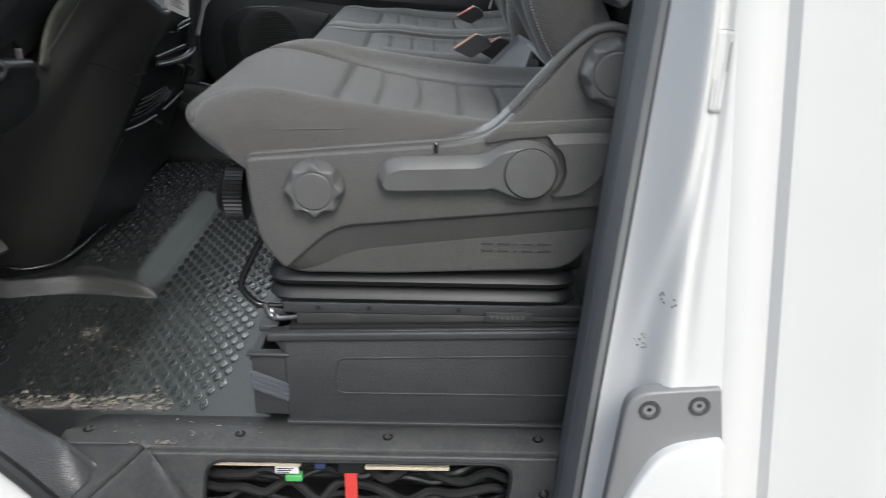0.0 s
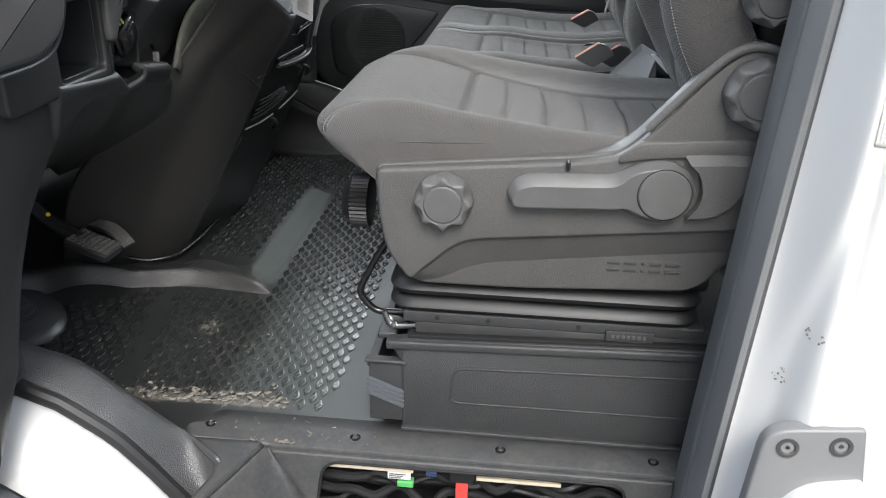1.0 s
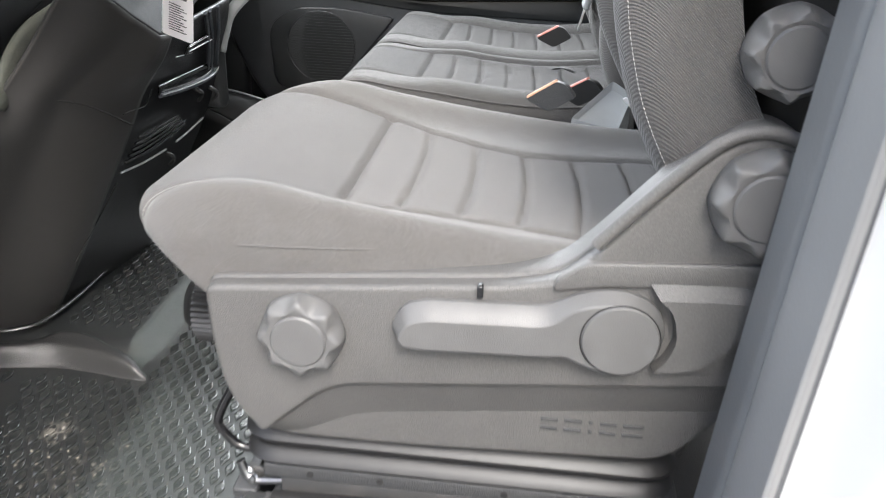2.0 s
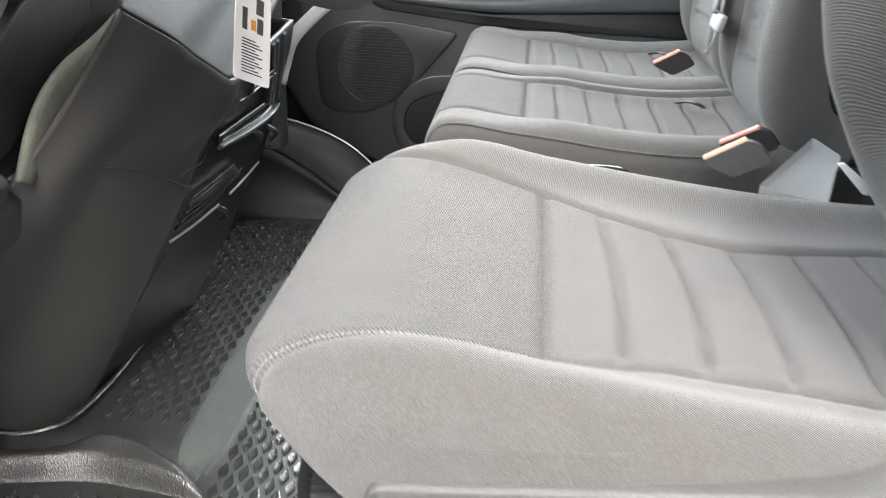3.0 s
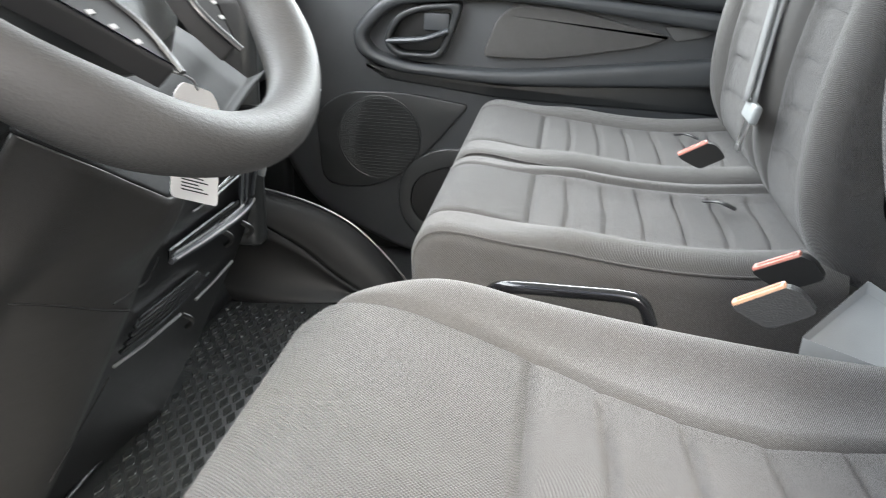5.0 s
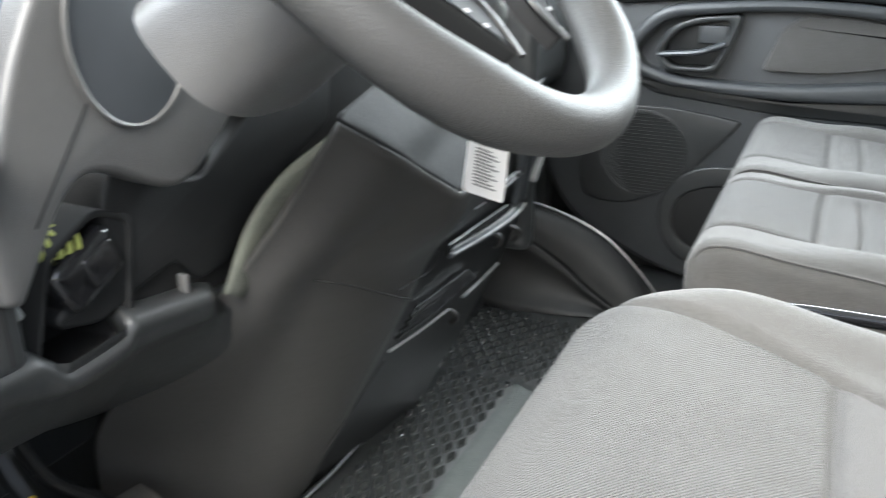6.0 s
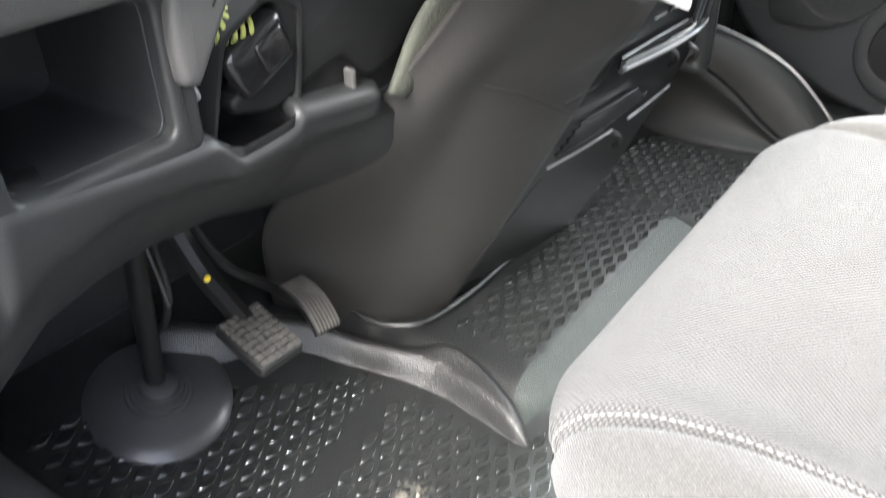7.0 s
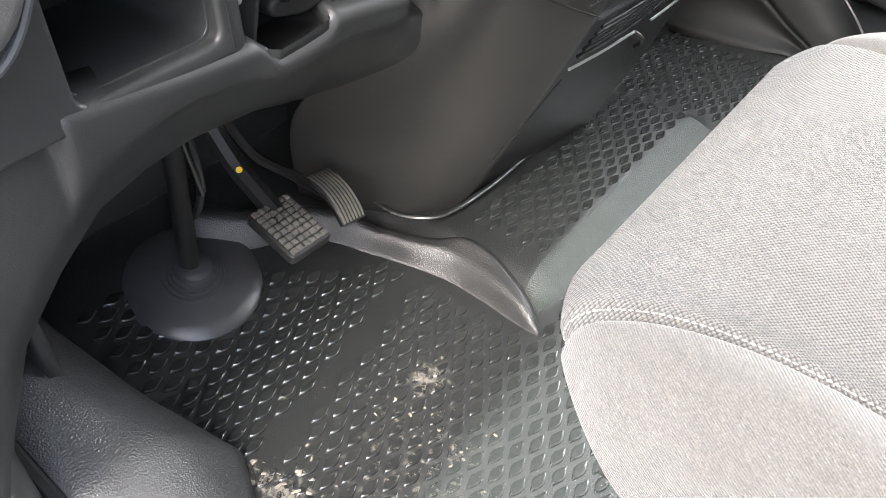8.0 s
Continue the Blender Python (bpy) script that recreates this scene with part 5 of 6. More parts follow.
# ---- dashboard, console and controls ----
def console():
    t = thing("centre_console", (-0.45, 0.7, 0.02), "dark brown-grey moulded centre console below the dashboard", "console")
    zs = [0.012, 0.10, 0.18, 0.25, 0.35, 0.446, 0.52, 0.58, 0.69]
    kx = [-0.600, -0.545, -0.500, -0.462, -0.408, -0.356, -0.326, -0.308, -0.269]
    ky = [0.562, 0.552, 0.545, 0.538, 0.532, 0.527, 0.528, 0.534, 0.545]
    lx = [-0.80, -0.77, -0.74, -0.71, -0.62, -0.51, -0.447, -0.400, -0.321]
    ly = [0.45, 0.42, 0.395, 0.375, 0.345, 0.350, 0.370, 0.379, 0.381]
    rx = [-0.545, -0.50, -0.455, -0.425, -0.375, -0.342, -0.330, -0.322, -0.308]
    rows, side = [], []
    fine = np.linspace(zs[0] - 0.1, zs[-1] + 0.1, 400)
    bell = np.exp(-np.linspace(-2.2, 2.2, 81) ** 2)

    def smooth(values, z):
        """Reads a column of the plan at height z, eased over some centimetres."""
        a, b = np.polyfit(zs[:2], values[:2], 1), np.polyfit(zs[-2:], values[-2:], 1)
        v = np.interp(fine, zs, values)
        v = np.where(fine < zs[0], np.polyval(a, fine), np.where(fine > zs[-1], np.polyval(b, fine), v))
        v = np.convolve(np.pad(v, 40, mode="edge"), bell / bell.sum(), "valid")
        return float(np.interp(z, fine, v))

    def fall(z):
        """How far the rear edge lies below the driver's edge of the same row."""
        return 0.104 * smoothstep(0.45, 0.69, z)

    for z in np.linspace(zs[0], zs[-1], 70):
        K = np.array((smooth(kx, z), smooth(ky, z)))
        L = np.array((smooth(lx, z), smooth(ly, z)))
        R = np.array((smooth(rx, z), 0.945))
        tight = smoothstep(0.50, 0.69, z)
        a, b = K + (L - K) * min(0.5 - 0.18 * tight, 0.10 / np.linalg.norm(L - K)), K + (R - K) * (0.17 - 0.09 * tight)
        pts = [L + (a - L) * u for u in np.linspace(0, 1, 26, endpoint=False)]
        bow = (a - L)[::-1] * np.array((1, -1)) / np.linalg.norm(a - L)
        pts = [q + bow * 0.010 * math.sin(math.pi * u) ** 2 for q, u in zip(pts, np.linspace(0, 1, 26, endpoint=False))]
        pts += [(1 - u) ** 2 * a + 2 * u * (1 - u) * K + u * u * b for u in np.linspace(0, 1, 14)]
        pts += [b + (R - b) * u for u in np.linspace(0, 1, 12)[1:]]
        cut = 0.0035 * math.exp(-((z - 0.448) / 0.0025) ** 2)
        back = [(R[0] - 0.02, 0.955), (R[0] - 0.25, 0.955)]
        sink = fall(z)
        full = [(q[0] - cut * 0.8, q[1] + (cut if i < 40 else 0), z - sink * min(1.0, 1.06 * np.linalg.norm(q - L) / np.linalg.norm(K - L))) for i, q in enumerate(pts)] + [(x, y, z - sink) for x, y in back]
        rows.append(full[:39])
        side.append(full[38:])
    shell_edge = rows[-1] + side[-1][1:3]
    solid(part("shell", sheet(rows), dash_brown, t, "smooth matt moulded panel"), 0.006)
    # same panel round the corner, painted near black for the shade it lies in
    solid(part("side_shell", sheet(side), console_side_shade, t, "passenger-side face, its shade painted in as black"), 0.006)
    # passenger-side face: slots, ledges and clips
    row_z = np.linspace(zs[0], zs[-1], 120)
    edge_z = [z - fall(z) for z in row_z]

    def side_x(y, z):
        z = float(np.interp(z, edge_z, row_z))
        k, r = smooth(kx, z), smooth(rx, z)
        return k + (r - k) * min(1.0, max(0.0, (y - 0.530) / 0.415)) + 0.004

    def on_side(pts, lift_off, n=24):
        return spline([(side_x(y, z) + lift_off, y, z) for y, z in pts], n)

    def bead(name, pts, r, mat, label="", off=0.003):
        part(name, tube(on_side(pts, off), r, 8), mat, t, label)

    def recess(lower, upper, label):
        a, b = on_side(lower, 0.0015, 16), on_side(upper, 0.0015, 16)
        solid(part("tray_recess", sheet([[p + (q - p) * v for v in np.linspace(0, 1, 4)] for p, q in zip(a, b)]), gloss_black, t, label), 0.003)

    # open tray and the shallow slot above it; silver beads paint in edge highlights
    recess([(0.655, 0.456), (0.765, 0.442), (0.856, 0.438), (0.905, 0.446)], [(0.643, 0.476), (0.729, 0.474), (0.84, 0.470), (0.895, 0.466)], "glossy black tray recess")
    bead("ledge", [(0.655, 0.456), (0.765, 0.441), (0.856, 0.436), (0.900, 0.440), (0.916, 0.448)], 0.0042, vent_gloss, "satin dark ledge trim", 0.006)
    bead("glint_bead", [(0.663, 0.4565), (0.765, 0.4452), (0.856, 0.440), (0.900, 0.444), (0.914, 0.452)], 0.0013, metal_satin, "thin silver bead drawn for an edge highlight", 0.0095)
    bead("glint_bead", [(0.643, 0.477), (0.729, 0.474), (0.84, 0.470)], 0.0012, metal_satin, "thin silver bead drawn for an edge highlight")
    recess([(0.700, 0.520), (0.760, 0.522), (0.835, 0.523)], [(0.690, 0.538), (0.76, 0.540), (0.81, 0.540)], "glossy black slot")
    bead("glint_bead", [(0.698, 0.535), (0.750, 0.5355), (0.807, 0.536)], 0.0013, metal_satin, "thin silver bead drawn for an edge highlight", 0.004)
    bead("glint_bead", [(0.711, 0.524), (0.77, 0.5235), (0.835, 0.523)], 0.0013, metal_satin, "thin silver bead drawn for an edge highlight", 0.005)
    bead("glint_bead", [(0.649, 0.527), (0.70, 0.520), (0.751, 0.514)], 0.0010, metal_satin, "thin silver bead drawn for an edge highlight", 0.002)
    for y0, y1, y2 in ((0.749, 0.812, 0.873), (0.778, 0.832, 0.888), (0.833, 0.872, 0.915)):
        bead("upright_rib", [(y0, 0.586), (y1, 0.530), (y2, 0.458)], 0.0035, vent_gloss, "satin dark upright rib")
    # lower grille: slats, and silver beads painted in as highlights
    for k in range(5):
        z = 0.384 - 0.0105 * k
        bead("vent_slat", [(0.632 - 0.004 * k, z), (0.70, z - 0.002), (0.780 + 0.012 * k, z - 0.001 + 0.003 * k)], 0.0030, gloss_black, "", 0.002)
    bead("ledge", [(0.622, 0.341), (0.707, 0.335), (0.77, 0.343), (0.826, 0.362)], 0.0014, vent_gloss, "satin dark ledge trim", 0.0035)
    bead("ledge", [(0.611, 0.323), (0.691, 0.315), (0.779, 0.314)], 0.0022, metal_satin, "thin silver bead drawn for an edge highlight", 0.004)
    bead("ledge", [(0.817, 0.319), (0.862, 0.327), (0.916, 0.342)], 0.0022, metal_satin, "thin silver bead drawn for an edge highlight", 0.004)
    bead("flap_seam", [(0.535, 0.455), (0.575, 0.452), (0.612, 0.448), (0.620, 0.462), (0.620, 0.476)], 0.0010, dark_gap, "", 0.0008)
    bead("flap_seam", [(0.62, 0.300), (0.60, 0.22), (0.585, 0.15)], 0.0010, dark_gap, "", 0.0008)
    for y, z in ((0.926, 0.394), (0.844, 0.412), (0.818, 0.282)):
        x = side_x(y, z)
        part("clip", tube(spline([(x, y - 0.006, z + 0.014), (x + 0.011, y + 0.002, z + 0.004), (x + 0.010, y + 0.006, z - 0.006), (x, y + 0.008, z - 0.016)], 12), 0.0042, 8), satin_black, t, "small black clip")
    part("panel_seam", tube(spline([(-0.392, 0.429, 0.502), (-0.376, 0.449, 0.4935), (-0.3636, 0.473, 0.481), (-0.357, 0.508, 0.461), (-0.357, 0.547, 0.440), (-0.359, 0.581, 0.423)], 60), 0.0013, 6), dark_gap, t, "fine dark parting line")
    # light edge trim at the passenger end
    q = spline([(-0.342, 0.965, 0.475), (-0.332, 0.965, 0.51), (-0.316, 0.966, 0.552), (-0.276, 0.968, 0.594), (-0.244, 0.970, 0.620)], 20)
    run = np.gradient(q, axis=0)
    run /= np.linalg.norm(run, axis=1)[:, None]
    rows = [[(a[0] - u * 0.011 * d[2], a[1], a[2] + u * 0.011 * d[0]) for u in (-1, -0.3, 0.3, 1)] for a, d in zip(q, run)]
    solid(part("edge_trim", sheet(rows), grey_plastic, t, "pale silver edge trim"), 0.008)
    part("end_cheek", rbox(-0.60, -0.335, 0.95, 0.985, 0.35, 0.75, 0.02), dash_black, t)
    # sloping shelf that starts at the upper edge of the shell
    rise = Vector((-0.05, 0.36, 0.045))
    top_rows = []
    for e in shell_edge:
        e = Vector(e)
        top_rows.append([e + Vector((-0.004, 0.004, -0.014)), e + Vector((0.001, -0.001, 0.001)), e + Vector((0.0, 0.0, 0.003))] + [e + Vector((-0.001, 0.002, 0.005)) + rise * v for v in np.linspace(0.02, 1, 8)])
    solid(part("top", sheet(top_rows), console_top, t, "matt black sloping top", 85), 0.003, 0.0)
    part("neck", rbox(-0.52, -0.456, 0.43, 0.72, 0.54, 0.73, 0.01), console_top, t)
    return t


def dash():
    t = thing("dashboard", (-0.5, 0.4, 0.5), "dark grey moulded driver-side dashboard with storage pocket", "dashboard")
    # knee panel: a rounded beam on top, notched below the column, then a face that folds back under to the pedals
    lip = spline([(-0.28, 0.604), (-0.12, 0.604), (-0.062, 0.602), (-0.052, 0.590), (-0.046, 0.564), (-0.03, 0.559), (0.067, 0.548), (0.124, 0.543), (0.136, 0.538), (0.152, 0.521), (0.165, 0.519), (0.208, 0.522), (0.219, 0.527), (0.228, 0.535), (0.242, 0.532), (0.345, 0.515), (0.41, 0.500), (0.46, 0.488)], 190)
    fy = [-0.28, -0.20, -0.16, -0.12, -0.071, -0.019, 0.049, 0.10, 0.17, 0.25, 0.34, 0.40, 0.46]
    fz = [0.16, 0.26, 0.345, 0.405, 0.450, 0.491, 0.510, 0.508, 0.492, 0.494, 0.480, 0.468, 0.455]
    ends = [(-0.52, -0.28, 0.02), (-0.54, -0.19, 0.10), (-0.57, -0.14, 0.20), (-0.60, -0.08, 0.28), (-0.62, -0.02, 0.315), (-0.64, 0.04, 0.335), (-0.65, 0.10, 0.340), (-0.65, 0.16, 0.348), (-0.66, 0.25, 0.338), (-0.705, 0.345, 0.287), (-0.62, 0.392, 0.32), (-0.53, 0.420, 0.365), (-0.46, 0.458, 0.405)]
    rows = []
    for y, z in lip:
        left = 1 - smoothstep(-0.056, -0.040, y)
        notch = smoothstep(0.136, 0.150, y) * (1 - smoothstep(0.216, 0.230, y))
        xl = -0.434 - 0.016 * left - 0.050 * smoothstep(0.318, 0.380, y)
        back = 0.05 - 0.040 * notch
        f = np.array((-0.470, y, float(np.interp(y, fy, fz))))
        e = np.array([float(np.interp(y, fy, [q[k] for q in ends])) for k in range(3)])
        row = [(xl - back, y, z + 0.010 - 0.02 * notch), (xl - 0.45 * back, y, z + 0.009), (xl - 0.007, y, z + 0.006), (xl - 0.001, y, z), (xl, y, z - 0.007)]
        top = np.array(row[-1])
        for u in (0.25, 0.5, 0.75, 0.92):
            q = top + (f - top) * u
            row.append((q[0] + 0.012 * u * math.sin(math.pi * u) + 0.010 * u, q[1], q[2]))
        for u in np.linspace(0.04, 1, 14):
            q = f + (e - f) * u
            b = 0.010 * (1 - u) + 0.020 * math.sin(math.pi * u)
            row.append((q[0] + b, q[1] - 0.3 * b, q[2] + 0.0))
        rows.append(row)
    solid(part("knee_panel", sheet(rows), knee_black, t, "black lower dash panel folded back over the pedals", 60), 0.004)
    part("panel_split", rbox(-0.4515, -0.4485, -0.20, -0.055, 0.5842, 0.5858, 0), dark_gap, t)
    # storage pocket
    o, h = rect(-0.16, 0.124, 0.545, 0.680, 0.012, 6), rect(-0.028, 0.100, 0.562, 0.668, 0.012, 6)
    part("pocket_frame", frame_slab(o, h, "x", -0.437, -0.47, 0.005), knee_black, t, "black pocket surround")
    part("pocket", frame_slab(rect(-0.032, 0.104, 0.558, 0.672, 0.014, 6), rect(-0.026, 0.098, 0.564, 0.666, 0.014, 6), "x", -0.45, -0.60, 0.001), dash_black, t, "open storage pocket")
    part("pocket_back", rbox(-0.605, -0.60, -0.04, 0.12, 0.55, 0.66, 0), dash_black, t)
    part("divider", rbox(-0.60, -0.53, -0.026, -0.005, 0.556, 0.62, 0.003), dash_black, t)
    part("split_line", rbox(-0.436, -0.4355, 0.1085, 0.1105, 0.552, 0.675, 0), dark_gap, t)
    # rounded block beside the door
    o = rounded([(-0.60, 0.672), (-0.415, 0.672), (-0.402, 0.702), (-0.412, 0.728), (-0.45, 0.737), (-0.60, 0.738)], [0.004, 0.012, 0.02, 0.02, 0.03, 0.004], 6)
    part("end_block", slab(o, "y", 0.110, -0.20, 0.010), dash_grey, t, "rounded grey dash end block")
    pad = rounded([(-0.24, 0.616), (-0.115, 0.616), (-0.055, 0.640), (-0.036, 0.69), (-0.034, 0.735), (-0.24, 0.735)], [0.01, 0.05, 0.04, 0.03, 0.01, 0.01], 7)
    part("end_pad", slab(pad, "x", -0.404, -0.44, 0.010), dash_grey, t, "rounded grey pad at the door end")
    part("pad_rim", tube(spline([(-0.412, -0.24, 0.611), (-0.412, -0.13, 0.611), (-0.412, -0.075, 0.624), (-0.412, -0.042, 0.664), (-0.412, -0.032, 0.70)], 40), 0.0035, 8), vent_gloss, t, "thin satin rim round the pad")
    # panel round the column with its oval
    o = rounded([(0.106, 0.600), (0.104, 0.640), (0.118, 0.70), (0.150, 0.775), (0.215, 0.872), (0.26, 0.89), (0.36, 0.86), (0.43, 0.775), (0.386, 0.702), (0.312, 0.646), (0.285, 0.640), (0.262, 0.648), (0.219, 0.671), (0.192, 0.678), (0.168, 0.662), (0.122, 0.596)], [0.01, 0.03, 0.1, 0.1, 0.03, 0.04, 0.04, 0.03, 0.1, 0.02, 0.02, 0.02, 0.02, 0.02, 0.02, 0.006], 6)
    w = np.linspace(0, 2 * math.pi, 64, endpoint=False)
    part("column_panel", slab(o[::-1], "x", -0.425, -0.452, 0.008), dash_grey, t, "grey panel round the column")
    part("oval_vent", slab(np.stack([0.254 + 0.060 * np.cos(w), 0.776 + 0.072 * np.sin(w)], 1), "x", -0.4235, -0.43, 0.001), vent_gloss, t, "smooth oval blank")
    rim = [(-0.4235, 0.254 + 0.061 * math.cos(a), 0.776 + 0.073 * math.sin(a)) for a in np.linspace(0, 2 * math.pi, 50, endpoint=False)]
    part("oval_rim", tube(rim, 0.0022, 8, True), dash_grey, t)
    line = rbox(-0.4248, -0.4242, -0.0008, 0.0008, -0.05, 0.05, 0, Matrix.Translation((0, 0.172, 0.690)) @ Matrix.Rotation(radians(-38), 4, "X"))
    part("panel_joint", line, dark_gap, t)
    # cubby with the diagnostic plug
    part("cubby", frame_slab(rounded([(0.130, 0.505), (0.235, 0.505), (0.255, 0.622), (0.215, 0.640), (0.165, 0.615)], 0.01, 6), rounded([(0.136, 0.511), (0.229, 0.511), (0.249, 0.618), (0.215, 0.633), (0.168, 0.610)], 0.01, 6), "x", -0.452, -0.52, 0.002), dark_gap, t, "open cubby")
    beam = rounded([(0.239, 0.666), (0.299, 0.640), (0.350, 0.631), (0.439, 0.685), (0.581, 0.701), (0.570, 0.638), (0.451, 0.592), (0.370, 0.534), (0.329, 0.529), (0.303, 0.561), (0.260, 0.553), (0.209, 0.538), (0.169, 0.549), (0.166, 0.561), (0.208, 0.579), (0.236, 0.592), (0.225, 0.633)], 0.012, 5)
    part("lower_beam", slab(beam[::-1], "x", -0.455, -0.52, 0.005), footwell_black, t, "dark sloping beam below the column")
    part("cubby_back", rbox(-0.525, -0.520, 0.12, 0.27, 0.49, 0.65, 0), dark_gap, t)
    m = Matrix.Translation((-0.462, 0.200, 0.592)) @ Matrix.Rotation(radians(24), 4, "X")
    plug = part("diagnostic_plug", rbox(-0.03, 0.016, -0.034, 0.036, -0.026, 0.024, 0.011, m), gloss_black, t, "glossy black socket")
    part("plug_face", rbox(0.012, 0.0185, -0.006, 0.028, -0.016, 0.014, 0.005, m), gloss_black, plug)
    for k in range(5):
        q = [(-0.475 + 0.003 * k, 0.168 + 0.006 * k, 0.600), (-0.458 + 0.002 * k, 0.166 + 0.007 * k, 0.612), (-0.470, 0.170 + 0.008 * k, 0.626), (-0.51, 0.18, 0.635)]
        part("wire", tube(spline(q, 14), 0.0022, 6), green_wire, t, "yellow-green wire")
    part("cable", tube(spline([(-0.456, 0.118, 0.612), (-0.450, 0.124, 0.596), (-0.454, 0.133, 0.578)], 12), 0.0045, 8), grey_plastic, t, "pale grey cable end")
    part("rail_tab", rbox(-0.458, -0.446, 0.300, 0.306, 0.515, 0.548, 0.002), dash_grey, t)
    # insulation strip between column and console
    q = spline([(-0.444, 0.345, 0.512), (-0.440, 0.386, 0.572), (-0.440, 0.450, 0.608), (-0.442, 0.545, 0.628), (-0.446, 0.64, 0.652)], 30)
    r = spline([(-0.444, 0.366, 0.500), (-0.440, 0.424, 0.530), (-0.440, 0.482, 0.560), (-0.442, 0.580, 0.588), (-0.446, 0.67, 0.612)], 30)
    rows = [[a + (b - a) * v + np.array((0.003 * math.sin(math.pi * v), 0, 0)) for v in np.linspace(0, 1, 6)] for a, b in zip(q, r)]
    solid(part("insulation_strip", sheet(rows), insulation, t, "pale green foam strip"), 0.006)
    part("cross_member", rbox(-0.52, -0.462, 0.24, 0.62, 0.50, 0.66, 0.02), satin_black, t)
    # unseen centre block, added to shade the console from the windscreen lamp
    part("stack_light_block", rbox(-0.62, -0.425, 0.380, 0.965, 0.705, 0.86, 0.03), dash_black, t, "added black centre block that keeps window light off the console")
    part("upper_mass", rbox(-1.06, -0.56, -0.2, 1.74, 0.66, 0.80, 0.04), dash_black, t, "black dash top")
    part("lower_mass", rbox(-0.80, -0.62, -0.10, 0.36, 0.50, 0.70, 0.03), dash_black, t)
    part("passenger_dash", rbox(-0.95, -0.50, 0.97, 1.70, 0.50, 0.80, 0.06), dash_black, t, "black passenger dash")


def cluster():
    t = thing("instrument_cluster", (-0.52, 0.1, 0.78), "dark instrument display with coloured symbols under a hood", "instrument panel")
    part("screen", rbox(-0.530, -0.522, -0.16, 0.30, 0.735, 0.84, 0.002), screen_black, t, "dark glossy display")
    part("hood_lip", tube(spline([(-0.46, -0.16, 0.772), (-0.46, 0.0, 0.775), (-0.46, 0.05, 0.768), (-0.46, 0.092, 0.757), (-0.46, 0.124, 0.749), (-0.462, 0.141, 0.755), (-0.47, 0.185, 0.756)], 40), 0.006, 10), dash_grey, t, "grey rounded display rim")
    part("display", rbox(-0.5225, -0.5210, 0.176, 0.234, 0.754, 0.800, 0), lit_blue, t, "dark blue lit display field")
    for k, (y0, y1) in enumerate(((0.19, 0.215), (0.185, 0.205), (0.21, 0.228), (0.195, 0.225))):
        part("symbol", rbox(-0.5212, -0.5204, y0, y1, 0.760 + 0.007 * k, 0.762 + 0.007 * k, 0), lit_white, t)
    part("warning_lamp", rbox(-0.5212, -0.5204, 0.219, 0.235, 0.747, 0.757, 0), lit_yellow, t, "yellow warning light")
    part("warning_lamp", rbox(-0.5212, -0.5204, 0.157, 0.164, 0.750, 0.764, 0), lit_red, t, "red warning light")
    part("divider", rbox(-0.5215, -0.5180, 0.120, 0.126, 0.742, 0.80, 0.001), metal_satin, t, "silver divider")
    for k in range(9):
        part("scale_mark", rbox(-0.5212, -0.5204, 0.256 - 0.0015 * k, 0.265 - 0.0015 * k, 0.742 + 0.006 * k, 0.745 + 0.006 * k, 0), lit_white, t)


